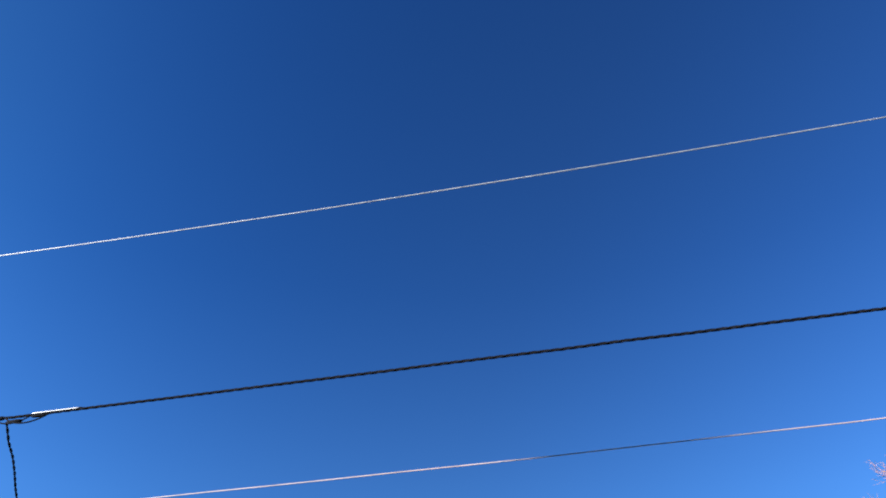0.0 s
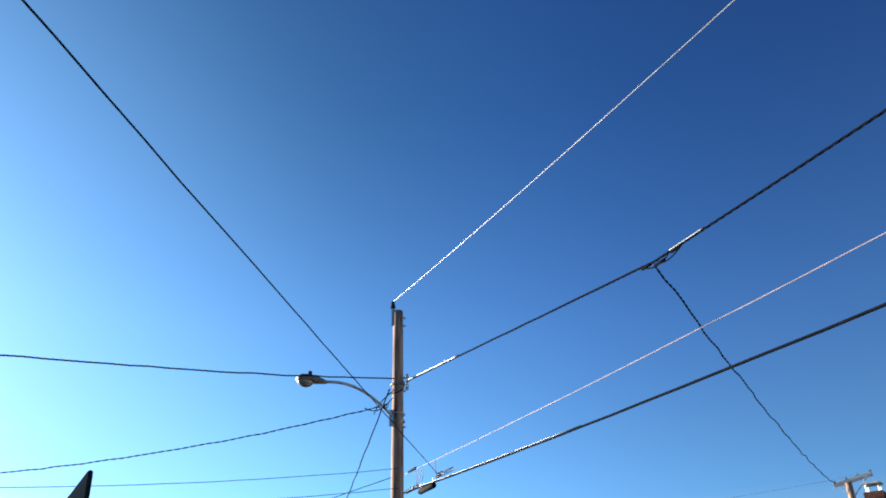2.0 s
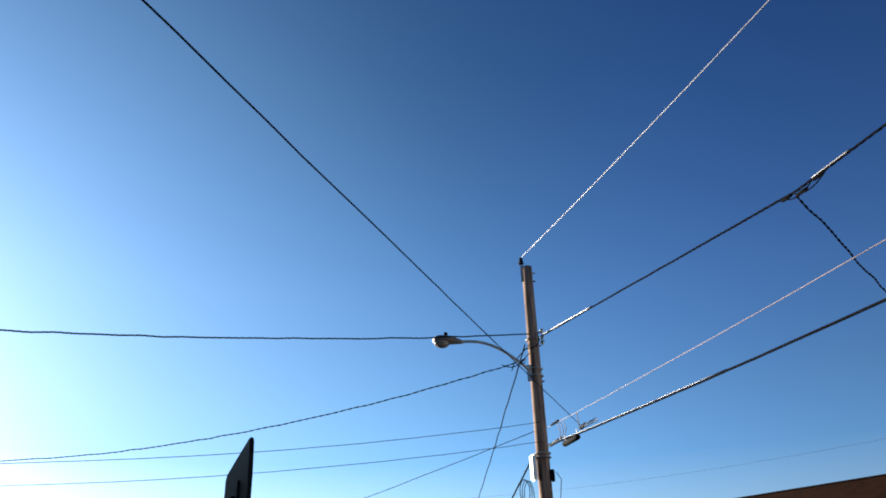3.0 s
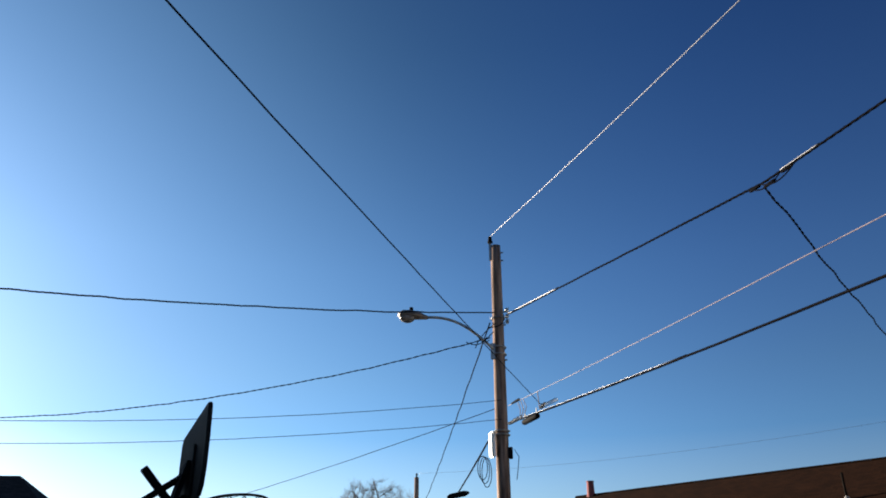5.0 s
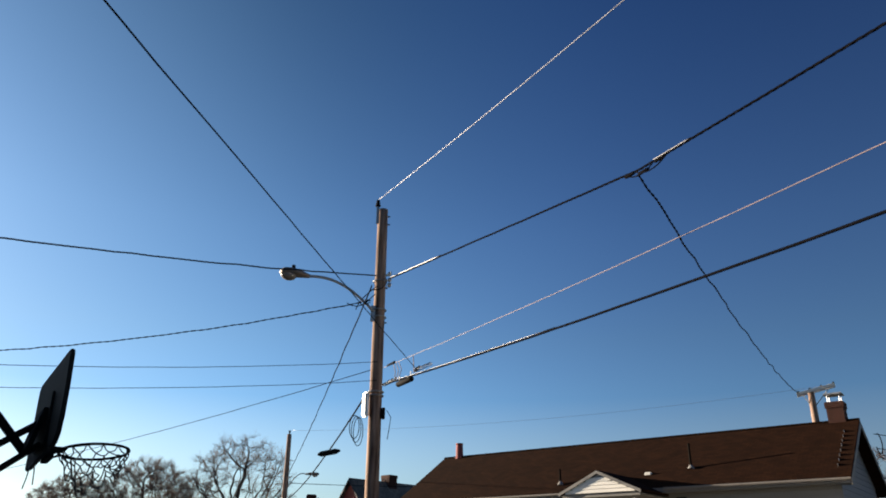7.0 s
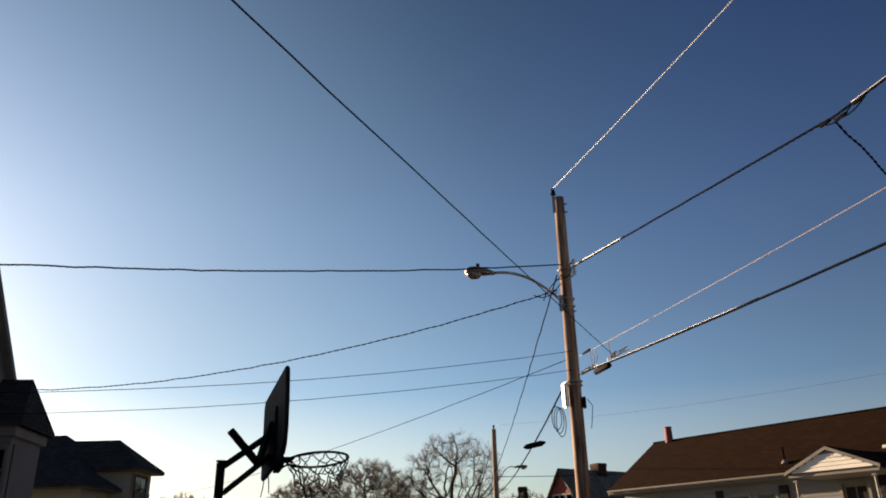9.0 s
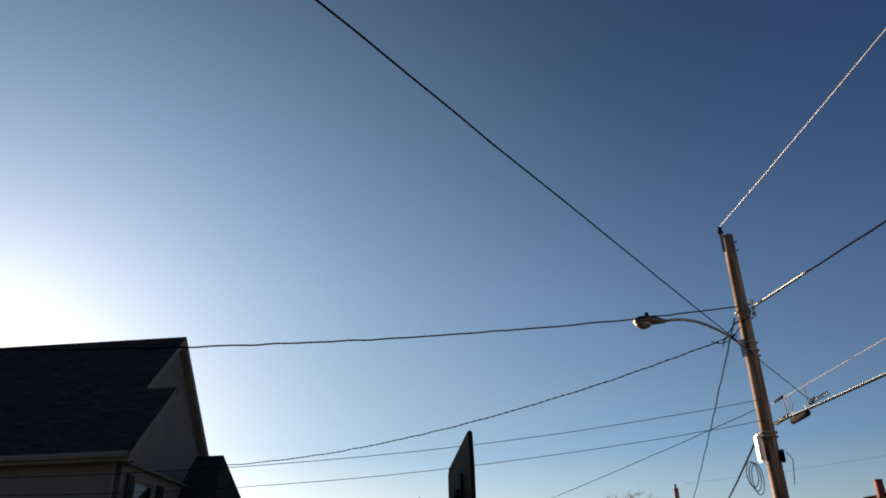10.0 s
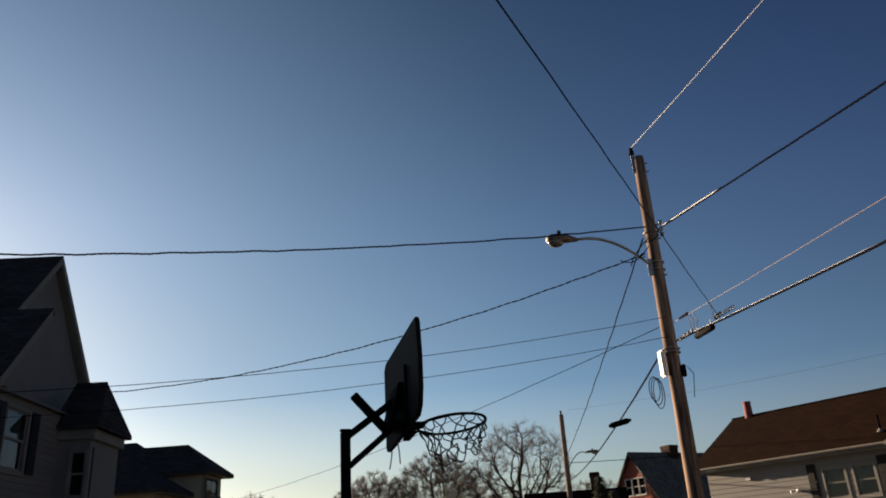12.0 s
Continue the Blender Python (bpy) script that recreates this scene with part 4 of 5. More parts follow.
def near_pole():
    p = wood_pole("utility_pole", -0.02, 16.06, 0, 9.22, 0.155, 0.115, "tall weathered wooden utility pole carrying cables and a lamp", (0, -0.0065))
    b = Vector((0, 16.06, 0))
    def at(x, y, z):
        return Vector((x, y, z)) - b
    bm = box_bm(-0.03, 0.03, -0.02, 0.02, -0.45, 0.0, 0.005, m=Matrix.Translation(at(-0.12, 15.97, 9.3)))
    part("ridge_pin_bracket", bm, M["metal"], p, "steel ridge-pin bracket")
    bm = tube_bm([at(-0.12, 15.98, z) for z in (9.28, 9.3, 9.33, 9.34, 9.38, 9.4, 9.44, 9.47)], [0.02, 0.06, 0.065, 0.035, 0.055, 0.035, 0.045, 0.02], 12)
    part("insulator", bm, M["black"], p, "dark pin insulator", smooth=True)
    for z, r in ((7.45, 0.15), (6.78, 0.15), (6.62, 0.15), (4.98, 0.16), (4.9, 0.16)):
        bm = bmesh.new()
        ring = [(at(0, 16, z) + Vector((math.cos(a) * r, math.sin(a) * r, 0))) for a in (2 * math.pi * k / 20 for k in range(21))]
        tube(bm, ring, 0.016, 6, False)
        part("band", bm, M["metal"], p)
    for z in (9.05, 8.85, 7.6, 7.3, 6.5):
        part("bolt", tube_bm([at(0.1, 16, z), at(0.17, 15.98, z)], 0.018, 6), M["metal"], p)
    bm = bmesh.new()
    for k, z in enumerate((7.3, 7.42, 7.56)):
        tube(bm, [at(0.1, 15.9, z), at(0.24, 15.72, z + 0.03)], 0.012, 6)
        tube(bm, [at(0.2, 15.78, z - 0.045), at(0.2, 15.78, z), at(0.2, 15.78, z + 0.045)], [0.03, 0.045, 0.03], 10)
    part("spool_rack", bm, M["metal"], p, "secondary rack with spool insulators")
    luminaire(p, at(-0.12, 15.9, 6.72), at(-2.06, 14.98, 7.24), 0.25)
    part("arm_plate", box_bm(-0.05, 0.05, -0.03, 0.03, -0.22, 0.14, 0.01, m=Matrix.Translation(at(-0.13, 15.92, 6.72))), M["metal"], p)
    bm = box_bm(-0.085, 0.085, -0.05, 0.05, 0, 0.52, 0.03, m=Matrix.Translation(at(-0.2, 15.94, 4.44)) @ Matrix.Rotation(radians(-62), 4, "Z"))
    part("conduit_cover", bm, M["plastic"], p, "white plastic conduit cover")
    part("terminal_box", box_bm(-0.04, 0.04, -0.06, 0.06, -0.13, 0.1, 0.012, m=Matrix.Translation(at(0.17, 15.98, 4.55))), M["black"], p, "small black terminal box")
    part("ground_wire", tube_bm([at(0.24, 15.95, 4.6), at(0.33, 15.93, 4.45), at(0.3, 15.93, 4.2), at(0.27, 15.93, 4.0)], 0.008, 5), M["rubber"], p)
    bm = bmesh.new()
    for k in range(3):
        pts = []
        for i in range(25):
            a = 2 * math.pi * i / 24
            pts.append(at(-0.42 + 0.10 * math.cos(a) + 0.04 * k, 16.3 + 0.1 * k, 4.3 + (0.24 + 0.03 * k) * math.sin(a) - 0.03 * k))
        tube(bm, pts, 0.009, 5, False)
    part("cable_coil", bm, M["rubber"], p, "coiled spare cable")
    # jumpers round the rack
    jump = [((-0.1, 15.85, 7.1), (-0.45, 15.7, 6.7), (-0.2, 15.82, 6.9)), ((0.12, 15.85, 7.5), (0.2, 15.7, 7.15), (-0.2, 15.85, 7.2)), ((-0.25, 15.8, 6.96), (-0.42, 15.75, 6.68), (-0.7, 15.7, 6.83)), ((-0.05, 15.86, 7.3), (-0.42, 15.8, 7.0), (-0.5, 15.8, 6.72))]
    for j in jump:
        pts = []
        a, c, e = (at(*q) for q in j)
        for i in range(9):
            q = i / 8
            pts.append(a * (1 - q) ** 2 + c * 2 * q * (1 - q) + e * q * q)
        part("jumper_wire", tube_bm(pts, 0.011, 5), M["rubber"], p)
    return p


near_pole()


def cable(name, points, radius, mat, label, strands=1, group="overhead cables", category="cable"):
    bm = bmesh.new()
    if strands > 1:
        twisted(bm, [Vector(q) for q in points], radius, strands)
    else:
        tube(bm, points, radius, 8)
    return tagged(link(name, bm, mat, smooth=True), label, category, group)


# street cables, from the pole towards and past the viewer
START = Vector((0.05, 15.9, 0))
FAR_END = START + WAY * 40
ins_top = Vector((-0.12, 15.98, 9.48))
cable("primary_wire", hang(ins_top, Vector((-0.12, 15.98, 0)) + WAY * 40 + Vector((0, 0, 10.0)), 0.86, 60), 0.0075, M["alu"], "thin bright bare wire tied to the pole-top insulator")
SPLICE = Vector((3.33, 8.61, 6.43))
sec_a = hang((0.2, 15.75, 7.45), SPLICE, 0.0, 20, 0.004, 3)
sec_b = hang(SPLICE, (FAR_END.x, FAR_END.y, 6.3), 0.05, 50, 0.004, 4)
cable("secondary_cable", sec_a + sec_b[1:], 0.0095, M["rubber"], "dark twisted supply cable strung from the pole's rack", 3)
cable("bare_neutral_sleeve", [sec_a[0].lerp(sec_a[-1], q / 10 * 0.3) + Vector((0, 0, 0.022)) for q in range(11)], 0.011, M["alu"], "short bright bare section along the supply cable")
along = (sec_b[1] - sec_b[0]).normalized()
cable("bare_neutral_sleeve", [SPLICE + along * (0.3 + 0.07 * k) + Vector((0, 0, 0.02)) for k in range(10)], 0.008, M["alu"], "short bright bare section beside the tap clamps")
cable("messenger_wire", hang((0.1, 15.85, 5.46), (FAR_END.x, FAR_END.y, 6.06), 0.51, 60, 0.003, 5), 0.0056, M["copper"], "thin pinkish sheathed telephone wire")
cable("telephone_cable", hang((0.1, 15.85, 5.1), (FAR_END.x, FAR_END.y, 5.08), 0.66, 60, 0.003, 6), 0.018, M["rubber"], "thick black telephone cable along the street")
# added pale strand near the pole imitates sun glinting along the black cable
cable("lashing_wire", [p + Vector((0, 0, 0.024)) for p in hang((0.1, 15.85, 5.1), (FAR_END.x, FAR_END.y, 5.08), 0.66, 60)[:10]], 0.0042, M["alu"], "added bright strand standing in for sun sheen on the telephone cable")


def splice_clamp():
    t = thing("splice_clamp", Matrix.Translation(SPLICE), "black tap clamps and loops where a service drop leaves the cable", "cable clamp")
    w = -WAY
    side = Vector((WAY.y, -WAY.x, 0))
    for k, (o, l, z) in enumerate(((0.05, 0.2, 0.0), (-0.2, 0.2, -0.06), (-0.5, 0.2, -0.02))):
        a = w * o + Vector((0, 0, z))
        part("connector", tube_bm([a, a + w * 0.03, a + w * (l - 0.03), a + w * l], [0.012, 0.022, 0.022, 0.012], 8), M["rubber"], t, smooth=True)
    for k, (x0, x1, low) in enumerate(((0.2, -0.3, -0.16), (0.05, -0.55, -0.22))):
        a, c, e = w * x0, side * (0.04 * k) + Vector((0, 0, low)) + w * (x0 + x1) / 2, w * x1
        pts = [a * (1 - q) ** 2 + c * 2 * q * (1 - q) + e * q * q for q in (i / 10 for i in range(11))]
        part("tap_loop", tube_bm(pts, 0.009, 6), M["rubber"], t, smooth=True)
    return t


splice_clamp()
cable("service_drop", hang(SPLICE + Vector((0, 0, -0.06)), (18.7, 32.3, 8.85), 0.4, 60, 0.02, 9), 0.009, M["rubber"], "dark twisted drop cable running to the crossarm behind the house", 2)


def enclosure():
    a = Vector((0.1, 15.85, 5.08))
    t = thing("splice_enclosure", Matrix.Translation(a + WAY * 1.1 + Vector((0, 0, -0.12))), "black cable splice enclosure hung below the telephone cable", "enclosure")
    w = WAY
    part("case", tube_bm([w * q for q in (-0.34, -0.31, 0.28, 0.32)], [0.03, 0.055, 0.055, 0.035], 10), M["black"], t, smooth=True)
    for q in (-0.25, 0.25):
        part("strap", tube_bm([w * q + Vector((0, 0, 0.06)), w * q + Vector((0, 0, 0.15))], 0.012, 5), M["metal"], t)
    part("tie_wire", tube_bm([w * 0.38 + Vector((0, 0, 0.1)), w * 0.36 + Vector((0, 0, 0.3)), w * 0.33 + Vector((0, 0, 0.46))], 0.009, 5), M["copper"], t)
    for k in range(3):
        part("tie_wire", tube_bm([w * (-0.5 + 0.1 * k) + Vector((0, 0, 0.12)), w * (-0.45 + 0.14 * k) + Vector((0, 0, 0.28)), w * (-0.55 + 0.12 * k) + Vector((0, 0, 0.46))], 0.008, 5), M["copper"], t)
    for q in (-0.75, -0.6, -0.45, 0.5):
        part("lashing_clamp", box_bm(-0.02, 0.02, -0.03, 0.03, 0.1, 0.18, 0.006, m=Matrix.Translation(w * q)), M["metal"], t)
    side, up = w.cross(Vector((0, 0, 1))).normalized(), Vector((0, 0, 1))
    for start, end, turns in ((-1.02, -0.5, 9), (0.5, 1.1, 8)):
        pts = [w * (start + (end - start) * k / 80) + up * 0.125 + (side * math.cos(k * turns * 0.0785) + up * math.sin(k * turns * 0.0785)) * 0.03 for k in range(81)]
        part("preformed_grip", tube_bm(pts, 0.007, 5), M["alu"], t, "bright wire grip wound round the cable")
    part("dead_end_grip", tube_bm([w * 0.45 + Vector((0, 0, 0.12)), w * 0.62 + Vector((0, 0, 0.17))], [0.035, 0.02], 8), M["black"], t)
    part("dead_end_grip", tube_bm([w * -0.85 + Vector((0, 0, 0.5)), w * -0.5 + Vector((0, 0, 0.5))], [0.02, 0.03], 8), M["black"], t)
    return t


enclosure()

# drops and lines that leave the pole on its other sides
def beyond(a, b, q):
    return Vector(a).lerp(Vector(b), q)


cable("house_drop", hang((0.76, 14.2, 5.02), beyond((0.76, 14.2, 5.02), (-2.15, 0.02, 4.06), 1.75), 0.0, 60, 0.004, 11), 0.0058, M["rubber"], "dark drop wire crossing overhead")
cable("house_drop", hang((-0.1, 15.9, 7.56), (-16.16, 4.5, 5.56), 0.47, 60, 0.012, 12), 0.0085, M["rubber"], "dark twisted service drop towards the cream house", 3)
cable("house_drop", hang((-0.2, 15.85, 6.96), (-15.19, 18.32, 6.1), 0.54, 50, 0.012, 13), 0.0085, M["rubber"], "slack dark service drop to the hip-roofed house", 2)
cable("telephone_drop", hang((0, 15.9, 5.61), beyond((0, 15.9, 5.61), (-18.3, 5.22, 4.15), 1.0), 0.71, 50, 0.004, 14), 0.006, M["rubber"], "thin grey telephone drop to the neighbouring house")
cable("telephone_drop", hang((0, 15.9, 5.21), (-19.39, 9.65, 4.58), 0.63, 50, 0.004, 15), 0.006, M["rubber"], "thin grey telephone drop to the neighbouring house")
cable("far_line", hang((0, 16, 5.5), (-27.18, 43.99, 5.12), 0.52, 50, 0.004, 16), 0.008, M["rubber"], "thin line running off towards the far houses")
cable("street_line", hang((-0.2, 16, 7.35), (-5.16, 47.94, 6.67), 0.2, 50, 0.01, 17), 0.016, M["rubber"], "dark supply cable to the far pole")
tel = hang((-0.22, 16, 4.92), (-5.25, 47.92, 5.21), 0.36, 50, 0.004, 18)
cable("street_line", tel, 0.02, M["rubber"], "thick telephone cable to the far pole")
cable("far_primary", hang((-5.24, 48.0, 9.33), (19.6, 31.6, 9.1), 0.5, 40), 0.005, M["alu"], "very thin wire from the far pole top")
cable("far_line", hang((-5.15, 47.94, 6.25), (22, 47, 7.2), 0.5, 40), 0.018, M["rubber"], "dark line from the far pole behind the ranch house")
cable("far_line", hang((-5.26, 48.05, 5.3), (-32, 52, 5.4), 0.9, 40), 0.014, M["rubber"], "thin line sagging between the far houses")
gable = Vector((17.6, 26.2, 6.1))
for k, (e, z) in enumerate((((42, 30, 6.6), 0.0), ((42, 28, 5.2), -0.5))):
    cable("gable_drop", hang(gable + Vector((0.1, 0, z)), e, 0.6, 30), 0.014, M["rubber"], "dark drop wire from the ranch house gable")
bm = bmesh.new()
tube(bm, [gable + Vector((0.15 + 0.12 * math.sin(a), -0.1, -0.35 + 0.35 * math.cos(a))) for a in (2 * math.pi * k / 20 for k in range(15))], 0.02, 6)
tagged(link("drip_loop", bm, M["rubber"]), "black drip loop of cable at the ranch house gable", "cable", "overhead cables")


def strand_case():
    c = tel[11]
    w = Vector((0.88, 0.3, 0.22)).normalized()
    t = thing("strand_case", Matrix.Translation(c), "dark splice case strapped to the telephone cable", "enclosure")
    part("case", tube_bm([w * q + Vector((0, 0, -0.06)) for q in (-0.34, -0.24, 0.2, 0.34)], [0.03, 0.08, 0.085, 0.03], 10), M["black"], t, smooth=True)
    part("strap", tube_bm([w * 0.1, w * 0.1 + Vector((0, 0, -0.06))], 0.02, 5), M["metal"], t)


strand_case()


def far_pole():
    p = wood_pole("utility_pole", -5.24, 48.0, 1.2, 9.1, 0.18, 0.135, "distant wooden utility pole with a street lamp")
    part("insulator", tube_bm([(0, 0, 7.88), (0, 0, 8.1), (0, 0, 8.15)], [0.03, 0.07, 0.02], 8), M["black"], p)
    luminaire(p, (0.13, 0, 4.77), (1.96, -0.34, 5.55), 0.33, 0.78)
    for z in (5.55, 5.43, 4.1):
        part("band", tube_bm([(0, 0, z), (0, 0, z + 0.05)], 0.175, 14), M["lampgrey"], p)


def crossarm_pole():
    p = wood_pole("crossarm_pole", 19.2, 32.2, 1.3, 9.0, 0.17, 0.14, "pale wooden pole with a short crossarm behind the house")
    a, b = Vector((18.62, 32.35, 8.8)) - Vector((19.2, 32.2, 1.3)), Vector((19.95, 31.5, 9.1)) - Vector((19.2, 32.2, 1.3))
    w = (b - a).normalized()
    s = w.cross(Vector((0, 0, 1))).normalized()
    for off in (-0.17, 0.17):
        m = Matrix.Translation((a + b) / 2 + s * off) @ w.to_track_quat("X", "Z").to_matrix().to_4x4()
        part("crossarm", box_bm(-(b - a).length / 2, (b - a).length / 2, -0.05, 0.05, -0.06, 0.06, 0.008, m=m), M["crossarm"], p, "pale crossarm timber")
    for q in (0.05, 0.35, 0.65, 0.97):
        c = a.lerp(b, q) + Vector((0, 0, 0.05))
        part("insulator", tube_bm([c, c + Vector((0, 0, 0.07)), c + Vector((0, 0, 0.12))], [0.03, 0.05, 0.02], 8), M["black"], p)
    part("brace", tube_bm([a.lerp(b, 0.15) - Vector((0, 0, 0.06)), Vector((0, 0, 6.9))], 0.02, 5), M["metal"], p)
    part("brace", tube_bm([a.lerp(b, 0.85) - Vector((0, 0, 0.06)), Vector((0, 0, 6.9))], 0.02, 5), M["metal"], p)


far_pole()
crossarm_pole()


# ---- basketball hoop ----
def basketball_hoop():
    base = Vector((-3.03, 6.29, 0))
    t = thing("basketball_hoop", Matrix.Translation(base), "black portable basketball hoop with torn net and tilted backboard", "basketball hoop")
    c00, c10 = Vector((-2.87, 6.78, 2.27)) - base, Vector((-2.33, 5.92, 2.40)) - base
    c01, c11 = Vector((-2.83, 6.66, 2.96)) - base, Vector((-2.30, 5.80, 3.09)) - base
    up = ((c01 - c00) + (c11 - c10)).normalized()
    wide = (c10 - c00).normalized()
    front = up.cross(wide).normalized()
    if front.x < 0:
        front = -front
    def on(a, b, out=0.0):
        p = (c00 * (1 - a) + c10 * a) * (1 - b) + (c01 * (1 - a) + c11 * a) * b
        return p + front * out
    outline = [(0.03, 0.0), (0.14, 0.0), (0.9, 0.02), (0.97, 0.1), (1.0, 0.28), (1.01, 0.6), (1.0, 0.93), (0.975, 1.0), (0.93, 0.99), (0.06, 1.0), (0.0, 0.94), (0.0, 0.04)]
    bm = bmesh.new()
    slab(bm, [on(a, b) for a, b in outline], front * 0.035)
    bmesh.ops.bevel(bm, geom=[e for e in bm.edges], offset=0.008, segments=2, affect="EDGES")
    board = part("backboard", bm, M["backboard"], t, "dark moulded backboard, seen from behind")
    bm = slab_bm([on(0.3, 0.1), on(0.7, 0.1), on(0.7, 0.66), on(0.3, 0.66)], -front * 0.02)
    bmesh.ops.bevel(bm, geom=[e for e in bm.edges], offset=0.006, segments=2, affect="EDGES")
    part("back_pad", bm, M["backboard"], board)
    # rim
    mid = on(0.5, 0.09, 0.035)
    r = 0.265
    centre = mid + front * (0.1 + r)
    bm = bmesh.new()
    tube(bm, [centre + (wide * math.cos(a) + front * math.sin(a)) * r for a in (2 * math.pi * k / 40 for k in range(41))], 0.011, 8, False)
    rim = part("rim", bm, M["black"], t, "black steel rim", smooth=True)
    for s in (-1, 1):
        part("rim_brace", tube_bm([mid + wide * 0.1 * s - up * 0.07, centre + (wide * 0.5 * s - front * 0.86) * r, centre + (wide * 0.93 * s - front * 0.3) * r], 0.009, 6), M["black"], rim)
    bm = slab_bm([mid - wide * 0.1 - up * 0.08, mid + wide * 0.1 - up * 0.08, mid + wide * 0.1 + up * 0.03, mid - wide * 0.1 + up * 0.03], front * 0.05)
    slab(bm, [mid - wide * 0.08 + front * 0.05, mid + wide * 0.08 + front * 0.05, mid + wide * 0.08 + front * 0.15, mid - wide * 0.08 + front * 0.15], up * 0.012)
    part("rim_plate", bm, M["black"], rim)
    # net: diamonds of cord, torn and bunched towards one side
    rnd = random.Random(5)
    bm = bmesh.new()
    n, rows = 14, 5
    knots = []
    for j in range(rows + 1):
        row = []
        for i in range(n):
            a = 2 * math.pi * (i + 0.5 * (j % 2)) / n
            q = j / rows
            rr = r * (1 - 0.46 * q) * (1 + rnd.uniform(-0.16, 0.16) * (j > 0))
            drop = 0.29 * q ** 0.8 * (0.84 - 0.2 * math.sin(a) - 0.1 * math.cos(a)) * (1 + rnd.uniform(-0.25, 0.25) * (j > 0))
            bunch = front * (0.07 * q)
            row.append(centre + (wide * math.cos(a) + front * math.sin(a)) * rr + bunch + Vector((0, 0, -drop)))
        knots.append(row)
    for j in range(rows):
        for i in range(n):
            for k in ((i, (i + 1) % n) if j % 2 else ((i - 1) % n, i)):
                if rnd.random() < 0.2 and j > 0:
                    continue
                a, b = knots[j][i], knots[j + 1][k]
                m = a.lerp(b, 0.5) + Vector((rnd.uniform(-0.02, 0.02), rnd.uniform(-0.02, 0.02), -0.012))
                tube(bm, [a, m, b], 0.0052, 5)
    part("net", bm, M["net"], t, "torn grey cord net")
    # post and lift arms
    part("post", box_bm(-0.037, 0.037, -0.037, 0.037, 0.0, 2.4, 0.01, m=Matrix.Rotation(radians(25), 4, "Z")), M["black"], t, "square black post")
    part("post_cap", box_bm(-0.041, 0.041, -0.041, 0.041, 2.4, 2.412, 0.004, m=Matrix.Rotation(radians(25), 4, "Z")), M["black"], t)
    def bar(a, b, w, name):
        a, b = Vector(a), Vector(b)
        m = Matrix.Translation((a + b) / 2) @ (b - a).to_track_quat("X", "Z").to_matrix().to_4x4()
        return part(name, box_bm(-(b - a).length / 2, (b - a).length / 2, -w, w, -w, w, 0.006, m=m), M["black"], t)
    for s in (-0.06, 0.06):
        o = wide * s
        bar(Vector((0.02, 0.0, 2.36)) + o, on(0.5, 0.4) - front * 0.02 + o, 0.017, "lift_arm")
        bar(Vector((0.03, 0.03, 2.15)) + o, on(0.5, 0.14) - front * 0.02 + o, 0.017, "lift_arm")
    bar(Vector((-2.93, 6.2, 2.65)) - base, Vector((-2.7, 6.34, 2.36)) - base, 0.03, "handle_bar")
    bm = slab_bm([on(0.36, 0.05) - front * 0.13, on(0.64, 0.05) - front * 0.13, on(0.64, 0.5) - front * 0.05, on(0.36, 0.5) - front * 0.05], front * 0.04)
    part("mount_bracket", bm, M["black"], t)
    for a, b, way in ((0.2, 0.0, (-0.03, 0.01, -0.17)), (0.35, 0.03, (0.02, 0.0, -0.19))):
        p = on(a, b)
        part("hanging_cord", tube_bm([p, p + Vector(way) * 0.5 + Vector((0.004, 0, 0)), p + Vector(way)], 0.005, 5), M["net"], t)
    part("base_tank", box_bm(-0.75, 0.3, -0.38, 0.38, 0.0, 0.17, 0.05, m=Matrix.Rotation(radians(30), 4, "Z")), M["black"], t, "black water-filled base")
    return t


basketball_hoop()


# ---- trees ----
def tubes_mesh(name, segs, mat, parent, sides=4, label="", kind=""):
    verts, faces = [], []
    for a, b, ra, rb in segs:
        w = (b - a)
        if w.length < 1e-5:
            continue
        w.normalize()
        s = w.orthogonal().normalized()
        o = w.cross(s)
        k0 = len(verts)
        for p, r in ((a, ra), (b, rb)):
            for k in range(sides):
                an = 2 * math.pi * k / sides
                verts.append(p + (s * math.cos(an) + o * math.sin(an)) * r)
        for k in range(sides):
            faces.append((k0 + k, k0 + (k + 1) % sides, k0 + sides + (k + 1) % sides, k0 + sides + k))
    mesh = bpy.data.meshes.new(name)
    mesh.from_pydata(verts, [], faces)
    mesh.materials.append(mat)
    ob = new(name, mesh)
    ob.parent = parent
    if label:
        ob["label"] = label
    if kind:
        ob["kind"] = kind
    return ob


